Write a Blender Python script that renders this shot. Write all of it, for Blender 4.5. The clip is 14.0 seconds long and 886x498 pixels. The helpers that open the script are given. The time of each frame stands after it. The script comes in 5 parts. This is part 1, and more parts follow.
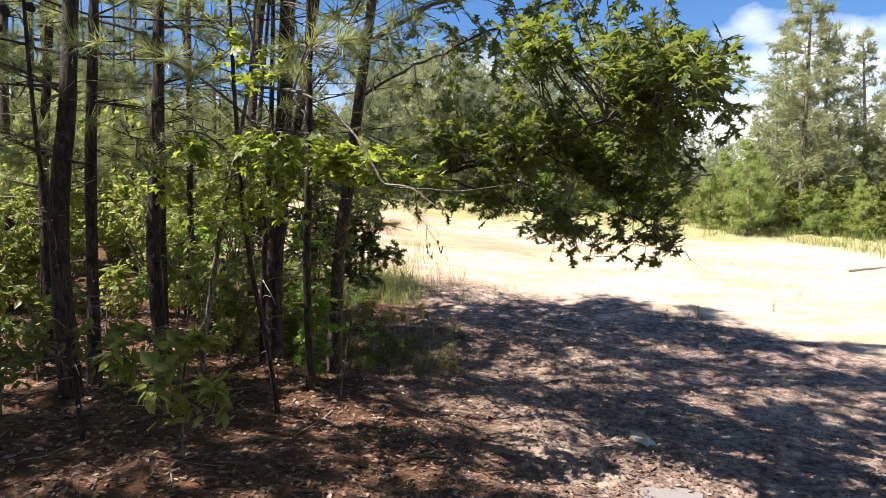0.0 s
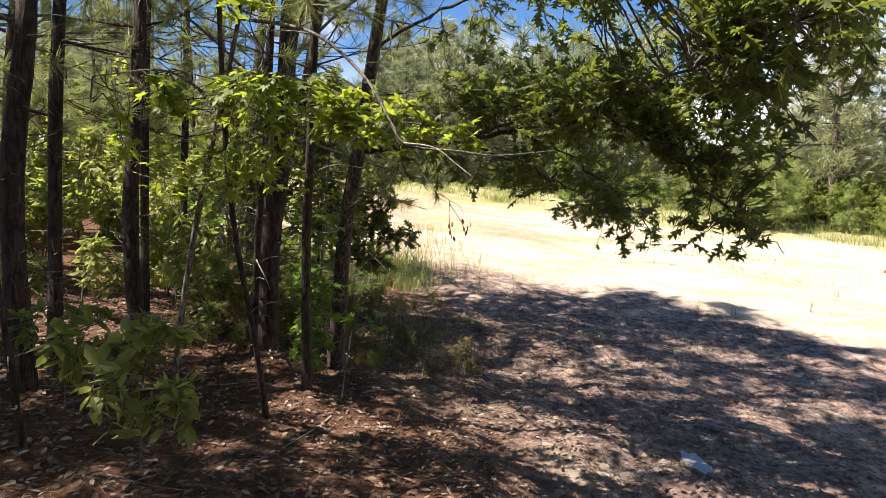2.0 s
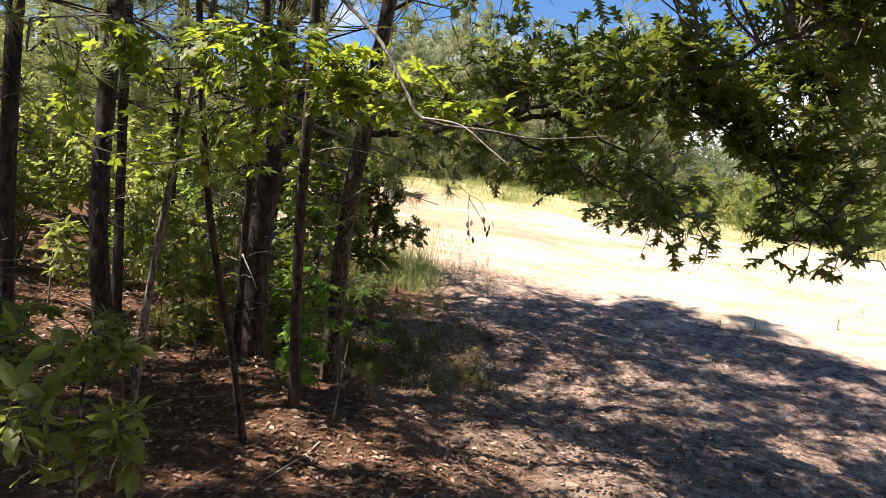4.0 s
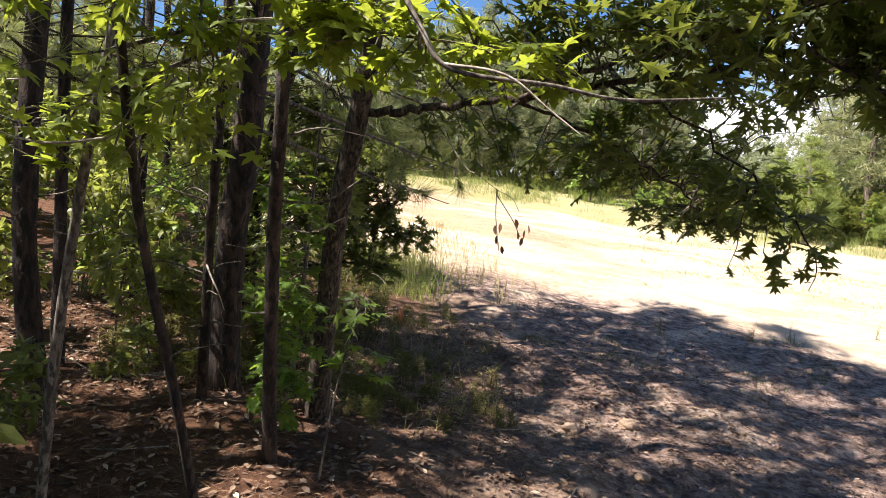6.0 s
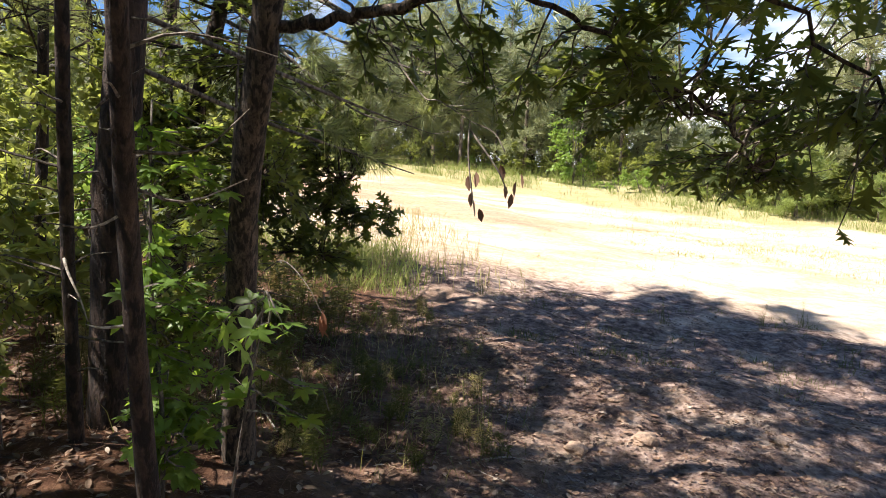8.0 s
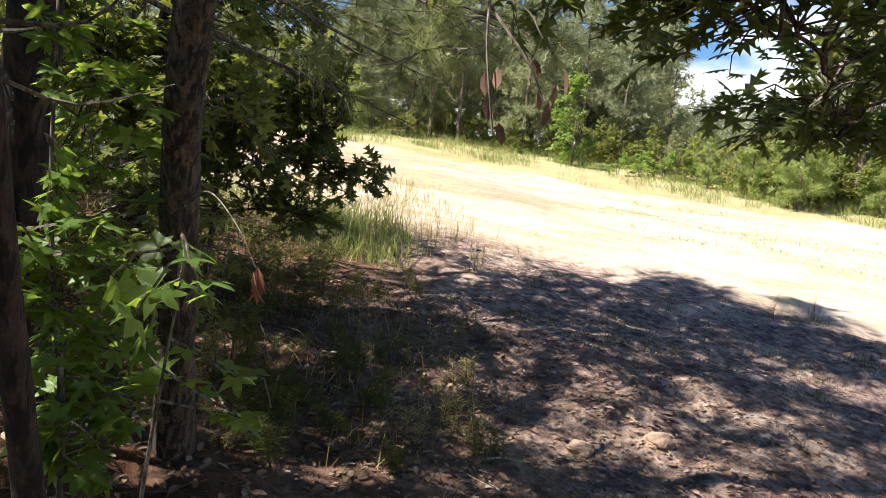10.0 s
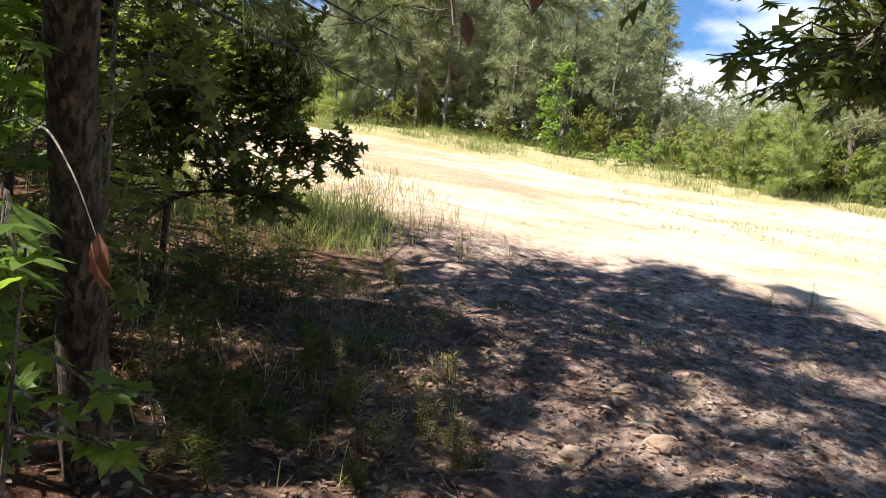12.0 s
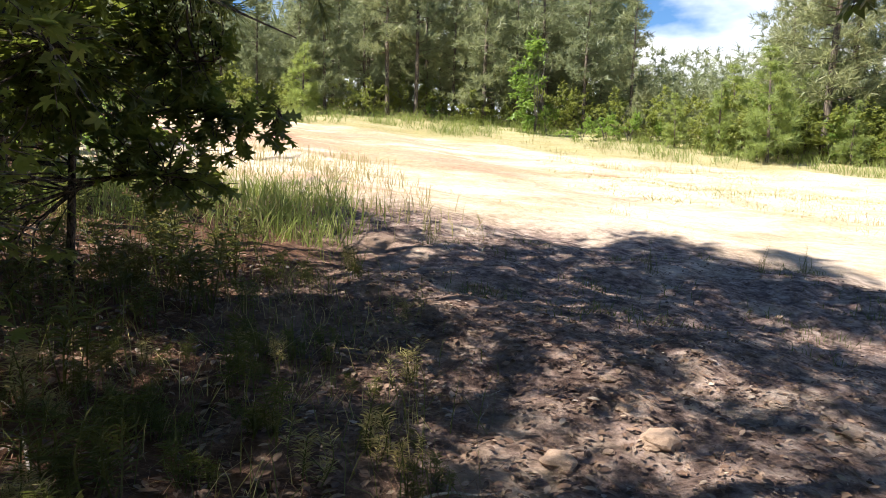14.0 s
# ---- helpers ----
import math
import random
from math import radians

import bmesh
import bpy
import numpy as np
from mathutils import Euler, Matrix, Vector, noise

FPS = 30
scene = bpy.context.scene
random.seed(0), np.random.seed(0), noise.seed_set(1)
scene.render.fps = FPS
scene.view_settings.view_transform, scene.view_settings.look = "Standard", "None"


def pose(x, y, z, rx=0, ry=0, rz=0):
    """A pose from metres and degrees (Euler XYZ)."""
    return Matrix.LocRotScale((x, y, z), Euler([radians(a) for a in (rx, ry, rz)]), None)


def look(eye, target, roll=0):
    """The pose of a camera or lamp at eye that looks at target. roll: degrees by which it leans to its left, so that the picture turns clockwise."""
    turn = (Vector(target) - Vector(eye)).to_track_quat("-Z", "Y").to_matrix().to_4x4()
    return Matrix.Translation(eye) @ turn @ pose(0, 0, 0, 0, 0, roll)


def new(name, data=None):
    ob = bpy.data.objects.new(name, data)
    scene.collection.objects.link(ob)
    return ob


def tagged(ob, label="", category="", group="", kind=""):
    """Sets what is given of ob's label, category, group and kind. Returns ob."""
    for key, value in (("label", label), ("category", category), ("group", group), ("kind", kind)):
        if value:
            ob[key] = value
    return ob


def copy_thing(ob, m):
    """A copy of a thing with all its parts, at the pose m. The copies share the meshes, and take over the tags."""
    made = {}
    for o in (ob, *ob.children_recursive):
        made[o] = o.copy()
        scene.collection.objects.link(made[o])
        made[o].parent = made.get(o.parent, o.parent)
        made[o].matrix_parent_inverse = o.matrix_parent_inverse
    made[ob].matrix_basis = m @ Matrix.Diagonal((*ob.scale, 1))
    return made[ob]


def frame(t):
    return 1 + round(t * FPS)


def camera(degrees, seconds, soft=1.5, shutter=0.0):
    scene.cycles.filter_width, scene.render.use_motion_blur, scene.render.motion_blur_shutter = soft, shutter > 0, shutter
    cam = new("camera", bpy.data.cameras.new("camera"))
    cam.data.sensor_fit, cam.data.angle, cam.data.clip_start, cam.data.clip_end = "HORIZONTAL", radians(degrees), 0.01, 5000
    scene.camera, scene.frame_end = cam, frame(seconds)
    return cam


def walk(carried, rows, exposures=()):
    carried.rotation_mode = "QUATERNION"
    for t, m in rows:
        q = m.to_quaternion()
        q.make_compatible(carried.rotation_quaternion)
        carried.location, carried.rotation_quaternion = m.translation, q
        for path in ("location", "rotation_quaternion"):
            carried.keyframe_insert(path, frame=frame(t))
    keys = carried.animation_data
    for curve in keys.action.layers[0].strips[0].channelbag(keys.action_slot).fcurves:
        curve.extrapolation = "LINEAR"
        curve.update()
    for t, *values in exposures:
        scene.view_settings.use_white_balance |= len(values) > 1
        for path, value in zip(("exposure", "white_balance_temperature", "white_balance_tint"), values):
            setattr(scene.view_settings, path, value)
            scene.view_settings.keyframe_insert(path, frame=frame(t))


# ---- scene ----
cam = camera(66.0, 14.0, soft=0.45)
PATH = [
    (0, (0.12, 0.145, 1.624), (0.073, 2.143, 1.544), -0.3),
    (0.5, (0.099, 0.348, 1.601), (0.048, 2.345, 1.503), 0.0),
    (1, (0.073, 0.521, 1.588), (0.015, 2.518, 1.483), 0.4),
    (1.5, (0.048, 0.735, 1.569), (-0.021, 2.731, 1.461), 0.3),
    (2, (0.007, 0.96, 1.555), (-0.068, 2.955, 1.434), 1.6),
    (2.5, (-0.022, 1.107, 1.551), (-0.101, 3.102, 1.43), 2.8),
    (3, (-0.043, 1.284, 1.549), (-0.131, 3.278, 1.427), 3.8),
    (3.2, (-0.052, 1.37, 1.542), (-0.135, 3.364, 1.413), 3.7),
    (5.3, (-0.179, 2.081, 1.541), (-0.268, 4.074, 1.407), 4.6),
    (5.5, (-0.196, 2.212, 1.536), (-0.286, 4.205, 1.4), 4.7),
    (6, (-0.205, 2.495, 1.531), (-0.289, 4.489, 1.398), 3.9),
    (6.5, (-0.183, 2.75, 1.519), (-0.256, 4.745, 1.401), 2.1),
    (7, (-0.178, 3.01, 1.501), (-0.24, 5.006, 1.379), 1.7),
    (7.5, (-0.161, 3.241, 1.468), (-0.212, 5.236, 1.337), 1.4),
    (8, (-0.15, 3.5, 1.409), (-0.18, 5.494, 1.252), 2.0),
    (8.5, (-0.162, 3.687, 1.375), (-0.182, 5.68, 1.203), 3.1),
    (9, (-0.166, 3.847, 1.335), (-0.179, 5.838, 1.143), 3.7),
    (9.2, (-0.162, 3.907, 1.325), (-0.175, 5.897, 1.124), 4.0),
    (11.5, (-0.163, 4.273, 1.23), (-0.152, 6.259, 0.998), 5.4),
    (12, (-0.105, 4.434, 1.211), (-0.072, 6.419, 0.971), 4.5),
    (12.5, (-0.056, 4.587, 1.183), (-0.002, 6.571, 0.939), 3.6),
    (13, (-0.015, 4.706, 1.158), (0.047, 6.689, 0.907), 2.6),
    (13.5, (0.018, 4.828, 1.133), (0.089, 6.81, 0.873), 2.0),
    (14, (0.053, 4.942, 1.102), (0.135, 6.922, 0.832), 1.0),
]
walk(cam, [(t, look(eye, target, roll)) for t, eye, target, roll in PATH], [(0, 1.52, 6500, 12), (3, 1.6, 6750, 14), (6.5, 1.63, 6700, 14), (9, 1.59, 6600, 13), (14, 1.43, 6450, 11)])

# ---- light ----
SUN = Vector((-0.72, -0.29, 1.25)).normalized()  # towards the sun: left of the path and a little behind it, high
world = bpy.data.worlds.new("sky")
scene.world = world
world.use_nodes = True
wn, wl = world.node_tree.nodes, world.node_tree.links
sky = wn.new("ShaderNodeTexSky")
sky.sky_type = "NISHITA"
sky.sun_disc = False
sky.sun_elevation = math.asin(SUN.z)
sky.sun_rotation = radians(248)
sky.air_density, sky.dust_density, sky.ozone_density = 1.0, 0.2, 4.0
cloud_at = wn.new("ShaderNodeTexCoord")
cloud_map = wn.new("ShaderNodeMapping")
cloud_map.inputs["Scale"].default_value = (1.0, 1.0, 2.2)
cloud_noise = wn.new("ShaderNodeTexNoise")
cloud_noise.inputs["Scale"].default_value = 3.5
cloud_noise.inputs["Detail"].default_value = 6
cloud_split = wn.new("ShaderNodeSeparateXYZ")
cloud_low = wn.new("ShaderNodeMath")  # clouds lie low over the horizon
cloud_low.operation = "MULTIPLY_ADD"
cloud_low.inputs[1].default_value, cloud_low.inputs[2].default_value = -2.4, 0.5
cloud_sum = wn.new("ShaderNodeMath")
cloud_ramp = wn.new("ShaderNodeValToRGB")
cloud_ramp.color_ramp.elements[0].position, cloud_ramp.color_ramp.elements[1].position = 0.5, 0.66
cloud_mix = wn.new("ShaderNodeMixRGB")
cloud_mix.inputs["Color2"].default_value = (10.5, 10.8, 11.2, 1)
wl.new(cloud_at.outputs["Generated"], cloud_map.inputs["Vector"])
wl.new(cloud_at.outputs["Generated"], cloud_split.inputs["Vector"])
wl.new(cloud_split.outputs["Z"], cloud_low.inputs[0])
wl.new(cloud_map.outputs["Vector"], cloud_noise.inputs["Vector"])
wl.new(cloud_noise.outputs["Fac"], cloud_sum.inputs[0])
wl.new(cloud_low.outputs[0], cloud_sum.inputs[1])
wl.new(cloud_sum.outputs[0], cloud_ramp.inputs["Fac"])
wl.new(cloud_ramp.outputs["Color"], cloud_mix.inputs["Fac"])
deep = wn.new("ShaderNodeMixRGB")  # a clear, deep blue sky
deep.blend_type = "MULTIPLY"
deep.inputs["Fac"].default_value = 1.0
deep.inputs["Color2"].default_value = (0.6, 0.84, 1.06, 1)
wl.new(sky.outputs["Color"], deep.inputs["Color1"])
wl.new(deep.outputs["Color"], cloud_mix.inputs["Color1"])
wl.new(cloud_mix.outputs["Color"], wn["Background"].inputs["Color"])
wn["Background"].inputs["Strength"].default_value = 0.056
sun = new("sun", bpy.data.lights.new("sun", "SUN"))
sun.data.energy, sun.data.angle, sun.data.color = 5.0, radians(0.53), (1.0, 0.95, 0.87)
sun.matrix_basis = look(SUN * 40, (0, 0, 0))

# ---- materials ----


def nodes_of(name):
    mat = bpy.data.materials.new(name)
    mat.use_nodes = True
    return mat, mat.node_tree.nodes, mat.node_tree.links, mat.node_tree.nodes["Principled BSDF"]


def noise_tex(n, l, scale, detail=4.0, rough=0.6, coord="Object", stretch=None):
    at = n.new("ShaderNodeTexCoord")
    tex = n.new("ShaderNodeTexNoise")
    tex.inputs["Scale"].default_value, tex.inputs["Detail"].default_value, tex.inputs["Roughness"].default_value = scale, detail, rough
    if stretch:
        sq = n.new("ShaderNodeMapping")
        sq.inputs["Scale"].default_value = stretch
        l.new(at.outputs[coord], sq.inputs["Vector"])
        l.new(sq.outputs["Vector"], tex.inputs["Vector"])
    else:
        l.new(at.outputs[coord], tex.inputs["Vector"])
    return tex.outputs["Fac"]


def ramp(n, l, value, stops):
    r = n.new("ShaderNodeValToRGB")
    e = r.color_ramp.elements
    while len(e) < len(stops):
        e.new(0.5)
    for k, (pos, col) in zip(e, stops):
        k.position, k.color = pos, (*col, 1)
    l.new(value, r.inputs["Fac"])
    return r.outputs["Color"]


def mix(n, l, fac, a, b, mode="MIX"):
    m = n.new("ShaderNodeMixRGB")
    m.blend_type = mode
    for key, v in (("Fac", fac), ("Color1", a), ("Color2", b)):
        if isinstance(v, bpy.types.NodeSocket):
            l.new(v, m.inputs[key])
        else:
            m.inputs[key].default_value = v if key == "Fac" else (*v, 1)
    return m.outputs["Color"]


def bump(n, l, bsdf, height, strength, distance):
    b = n.new("ShaderNodeBump")
    b.inputs["Strength"].default_value, b.inputs["Distance"].default_value = strength, distance
    l.new(height, b.inputs["Height"])
    l.new(b.outputs["Normal"], bsdf.inputs["Normal"])


def leaf_mat(name, dark, mid, bright, through_col, share=0.4, rough=0.45):
    """Leaves: colour varies from leaf to leaf, and light shines through the blade."""
    mat, n, l, p = nodes_of(name)
    geo = n.new("ShaderNodeNewGeometry")
    col = ramp(n, l, geo.outputs["Random Per Island"], [(0.0, dark), (0.55, mid), (1.0, bright)])
    patch = noise_tex(n, l, 2.2, 2)
    col = mix(n, l, 0.45, col, ramp(n, l, patch, [(0.35, dark), (0.65, mid)]))
    info = n.new("ShaderNodeObjectInfo")
    col = mix(n, l, 1.0, col, ramp(n, l, info.outputs["Random"], [(0.0, (0.68, 0.72, 0.7)), (0.5, (0.95, 0.95, 0.92)), (1.0, (1.22, 1.12, 0.95))]), "MULTIPLY")
    l.new(col, p.inputs["Base Color"])
    p.inputs["Roughness"].default_value = rough
    p.inputs["Specular IOR Level"].default_value = 0.35
    tr = n.new("ShaderNodeBsdfTranslucent")
    tr.inputs["Color"].default_value = (*through_col, 1)
    m = n.new("ShaderNodeMixShader")
    m.inputs["Fac"].default_value = share
    l.new(p.outputs["BSDF"], m.inputs[1])
    l.new(tr.outputs["BSDF"], m.inputs[2])
    l.new(m.outputs["Shader"], n["Material Output"].inputs["Surface"])
    return mat


def bark_mat(name, dark, mid, light, scale=14.0, depth=0.02, tall=0.3):
    mat, n, l, p = nodes_of(name)
    plates = noise_tex(n, l, scale, 5, 0.65, stretch=(1, 1, tall))
    fine = noise_tex(n, l, scale * 5, 4, 0.7)
    ridges = noise_tex(n, l, scale * 2.6, 3, 0.55, stretch=(1, 1, tall))
    crack = ramp(n, l, ridges, [(0.42, (0, 0, 0)), (0.55, (1, 1, 1))])
    col = ramp(n, l, plates, [(0.3, dark), (0.5, mid), (0.72, light)])
    col = mix(n, l, 0.35, col, ramp(n, l, fine, [(0.3, dark), (0.7, light)]))
    col = mix(n, l, crack, dark, col)
    l.new(col, p.inputs["Base Color"])
    p.inputs["Roughness"].default_value = 0.9
    h = mix(n, l, 0.5, plates, crack, "MULTIPLY")
    bump(n, l, p, mix(n, l, 0.3, h, fine), 0.9, depth)
    return mat


def litter_mat(name, stops, rough=0.8):
    mat, n, l, p = nodes_of(name)
    geo = n.new("ShaderNodeNewGeometry")
    l.new(ramp(n, l, geo.outputs["Random Per Island"], stops), p.inputs["Base Color"])
    p.inputs["Roughness"].default_value = rough
    return mat


# near pine bark, nearly black: the canopy's shade is put into the colour
PINE_BARK = bark_mat("shaded_pine_bark", (0.011, 0.007, 0.0055), (0.03, 0.019, 0.014), (0.12, 0.072, 0.05))
OAK_BARK = bark_mat("oak_bark", (0.014, 0.01, 0.007), (0.05, 0.036, 0.026), (0.22, 0.16, 0.11), 26, 0.012, 0.34)
# far pine bark, paler: sunlight on the distant trunks is put into the colour
FAR_BARK = bark_mat("sunlit_far_bark", (0.06, 0.045, 0.035), (0.18, 0.14, 0.1), (0.34, 0.28, 0.22), 6, 0.02)
TWIG = bark_mat("twig_bark", (0.05, 0.04, 0.032), (0.13, 0.105, 0.08), (0.34, 0.3, 0.25), 25, 0.002)
DEAD_TWIG = bark_mat("bleached_twig", (0.22, 0.18, 0.14), (0.42, 0.37, 0.3), (0.6, 0.54, 0.46), 25, 0.002)
OAK_LEAF = leaf_mat("oak_leaf", (0.05, 0.07, 0.022), (0.09, 0.12, 0.036), (0.16, 0.195, 0.06), (0.24, 0.28, 0.045), 0.46)
GUM_LEAF = leaf_mat("sweetgum_leaf", (0.11, 0.155, 0.03), (0.18, 0.235, 0.04), (0.28, 0.33, 0.05), (0.42, 0.49, 0.05), 0.5)
DEEP_LEAF = leaf_mat("shaded_sweetgum_leaf", (0.08, 0.14, 0.032), (0.14, 0.23, 0.05), (0.22, 0.33, 0.065), (0.32, 0.46, 0.05), 0.46)
SHRUB_LEAF = leaf_mat("shrub_leaf", (0.09, 0.11, 0.034), (0.165, 0.19, 0.06), (0.28, 0.3, 0.095), (0.4, 0.44, 0.09), 0.48)
BRIGHT_LEAF = leaf_mat("young_leaf", (0.11, 0.18, 0.04), (0.17, 0.27, 0.06), (0.25, 0.36, 0.09), (0.3, 0.42, 0.07), 0.42)
NEEDLE = leaf_mat("pine_needle", (0.13, 0.15, 0.065), (0.22, 0.245, 0.105), (0.34, 0.36, 0.16), (0.36, 0.4, 0.14), 0.45, 0.4)
FAR_NEEDLE = leaf_mat("pine_foliage", (0.14, 0.16, 0.085), (0.25, 0.28, 0.155), (0.4, 0.43, 0.255), (0.36, 0.4, 0.2), 0.36, 0.45)
CEDAR = leaf_mat("young_pine_foliage", (0.2, 0.25, 0.085), (0.3, 0.36, 0.125), (0.4, 0.46, 0.16), (0.42, 0.5, 0.14), 0.45, 0.5)
# weeds and grass under the trees: shade is put into these darker greens
WEED = leaf_mat("shaded_weed_leaf", (0.05, 0.06, 0.022), (0.09, 0.1, 0.034), (0.24, 0.235, 0.07), (0.22, 0.23, 0.05), 0.38)
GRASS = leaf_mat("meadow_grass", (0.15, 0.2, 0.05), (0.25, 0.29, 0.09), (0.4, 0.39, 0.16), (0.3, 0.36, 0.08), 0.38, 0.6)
DRY_GRASS = leaf_mat("dry_grass", (0.32, 0.27, 0.11), (0.45, 0.39, 0.18), (0.6, 0.54, 0.3), (0.42, 0.36, 0.15), 0.3, 0.7)
DEAD_LEAF = litter_mat("fallen_leaf", [(0.0, (0.06, 0.035, 0.024)), (0.4, (0.14, 0.08, 0.05)), (0.8, (0.22, 0.145, 0.095)), (0.96, (0.3, 0.22, 0.16)), (1.0, (0.4, 0.32, 0.25))])
STRAW = litter_mat("pine_straw", [(0.0, (0.08, 0.04, 0.024)), (0.5, (0.18, 0.09, 0.05)), (1.0, (0.34, 0.2, 0.12))])
BROWNED = litter_mat("browned_leaf", [(0.0, (0.1, 0.05, 0.03)), (1.0, (0.2, 0.11, 0.07))])
CURLED = litter_mat("withered_leaf", [(0.0, (0.24, 0.09, 0.05)), (1.0, (0.36, 0.17, 0.09))])


def stone_mat():
    mat, n, l, p = nodes_of("clay_stone")
    a, b = noise_tex(n, l, 9, 5), noise_tex(n, l, 60, 4)
    col = ramp(n, l, a, [(0.3, (0.2, 0.125, 0.085)), (0.55, (0.33, 0.22, 0.15)), (0.75, (0.46, 0.35, 0.26))])
    l.new(mix(n, l, 0.3, col, ramp(n, l, b, [(0.3, (0.2, 0.12, 0.08)), (0.7, (0.6, 0.48, 0.36))])), p.inputs["Base Color"])
    p.inputs["Roughness"].default_value = 0.9
    bump(n, l, p, b, 0.6, 0.01)
    return mat


STONE = stone_mat()


def puddle_mat():
    mat, n, l, p = nodes_of("puddle_water")
    p.inputs["Base Color"].default_value = (0.22, 0.19, 0.17, 1)
    p.inputs["Roughness"].default_value = 0.06
    p.inputs["IOR"].default_value = 1.33
    bump(n, l, p, noise_tex(n, l, 30, 2), 0.05, 0.01)
    return mat


PUDDLE = puddle_mat()


def ground_mat():
    """Pale sand in the clearing, red clay in streaks and along the tracks, brown leaf mould under the trees, track dirt
    with tree shade put into its colour.
    """
    mat, n, l, p = nodes_of("sandy_clay")
    big = noise_tex(n, l, 0.35, 5, 0.6)
    streak = noise_tex(n, l, 0.5, 5, 0.65, stretch=(0.35, 1.6, 1))
    clod = noise_tex(n, l, 9, 6, 0.7)
    fine = noise_tex(n, l, 70, 5, 0.75)
    sand = ramp(n, l, clod, [(0.3, (0.48, 0.4, 0.3)), (0.5, (0.62, 0.53, 0.42)), (0.7, (0.7, 0.63, 0.52))])
    clay = ramp(n, l, clod, [(0.3, (0.3, 0.17, 0.11)), (0.6, (0.48, 0.31, 0.21)), (0.8, (0.6, 0.43, 0.31))])
    mould = ramp(n, l, clod, [(0.3, (0.05, 0.026, 0.016)), (0.55, (0.125, 0.066, 0.04)), (0.75, (0.27, 0.16, 0.1))])
    col = mix(n, l, ramp(n, l, streak, [(0.52, (0, 0, 0)), (0.68, (1, 1, 1))]), sand, clay)
    at = n.new("ShaderNodeTexCoord")
    sep = n.new("ShaderNodeSeparateXYZ")
    l.new(at.outputs["Object"], sep.inputs["Vector"])

    def line(expr):
        """A soft border: 1 where the value is above zero."""
        mr = n.new("ShaderNodeMapRange")
        mr.inputs["From Min"].default_value, mr.inputs["From Max"].default_value = -0.8, 0.8
        l.new(expr, mr.inputs["Value"])
        return mr.outputs["Result"]

    def arith(op, a, b):
        m = n.new("ShaderNodeMath")
        m.operation = op
        for k, v in enumerate((a, b)):
            if isinstance(v, bpy.types.NodeSocket):
                l.new(v, m.inputs[k])
            else:
                m.inputs[k].default_value = v
        return m.outputs[0]

    wob = arith("MULTIPLY", arith("SUBTRACT", big, 0.5), 5.0)
    # red clay lies bare on the rise
    rise = arith("MINIMUM", line(arith("SUBTRACT", arith("ADD", 2.6, wob), sep.outputs["X"])), line(arith("SUBTRACT", sep.outputs["Y"], arith("ADD", 17.5, wob))))
    red = ramp(n, l, streak, [(0.4, (0.0, 0.0, 0.0)), (0.52, (1, 1, 1))])
    bare = n.new("ShaderNodeMath")
    bare.operation = "MULTIPLY"
    l.new(rise, bare.inputs[0])
    l.new(red, bare.inputs[1])
    col = mix(n, l, arith("MULTIPLY", bare.outputs[0], 0.7), col, ramp(n, l, clod, [(0.3, (0.27, 0.145, 0.09)), (0.7, (0.42, 0.27, 0.18))]))
    tan = ramp(n, l, noise_tex(n, l, 0.9, 6, 0.7, stretch=(0.4, 1.0, 1)), [(0.46, (0, 0, 0)), (0.6, (1, 1, 1))])
    col = mix(n, l, arith("MULTIPLY", tan, 0.7), col, ramp(n, l, clod, [(0.3, (0.3, 0.24, 0.13)), (0.7, (0.5, 0.42, 0.27))]))
    # woods floor: left of a slanting line
    edge = arith("ADD", arith("ADD", arith("MULTIPLY", sep.outputs["X"], -1.0), arith("MULTIPLY", sep.outputs["Y"], -0.12)), arith("ADD", wob, 0.9))
    near = arith("ADD", arith("SUBTRACT", 13.0, sep.outputs["Y"]), arith("MULTIPLY", arith("MAXIMUM", arith("SUBTRACT", -4.5, sep.outputs["X"]), 0.0), 3.0))
    woods = arith("MINIMUM", line(edge), line(near))
    # the track: dirt with clay, browner than the clearing, tree shade put into its colour
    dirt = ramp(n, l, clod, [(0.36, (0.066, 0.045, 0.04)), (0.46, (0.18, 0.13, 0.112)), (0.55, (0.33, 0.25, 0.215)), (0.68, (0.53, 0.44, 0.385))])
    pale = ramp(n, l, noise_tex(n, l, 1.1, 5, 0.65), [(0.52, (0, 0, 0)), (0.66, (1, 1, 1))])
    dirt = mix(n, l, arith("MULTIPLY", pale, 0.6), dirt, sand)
    # the border of this darker colour follows the edge of the trees' shadow
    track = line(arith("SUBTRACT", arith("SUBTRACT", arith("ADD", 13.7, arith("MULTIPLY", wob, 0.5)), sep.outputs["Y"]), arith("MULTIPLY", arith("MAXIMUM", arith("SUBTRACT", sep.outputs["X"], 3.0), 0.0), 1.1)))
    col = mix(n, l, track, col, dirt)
    col = mix(n, l, woods, col, mould)
    # grassy far rim
    rim = line(arith("SUBTRACT", arith("ADD", sep.outputs["Y"], wob), arith("SUBTRACT", 27.0, arith("MULTIPLY", sep.outputs["X"], 0.35))))
    col = mix(n, l, arith("MULTIPLY", rim, 0.75), col, ramp(n, l, clod, [(0.3, (0.17, 0.185, 0.07)), (0.7, (0.36, 0.345, 0.15))]))
    col = mix(n, l, 0.3, col, ramp(n, l, fine, [(0.3, (0.16, 0.1, 0.07)), (0.7, (0.75, 0.6, 0.45))]), "OVERLAY")
    l.new(col, p.inputs["Base Color"])
    p.inputs["Roughness"].default_value = 0.95
    p.inputs["Specular IOR Level"].default_value = 0.2
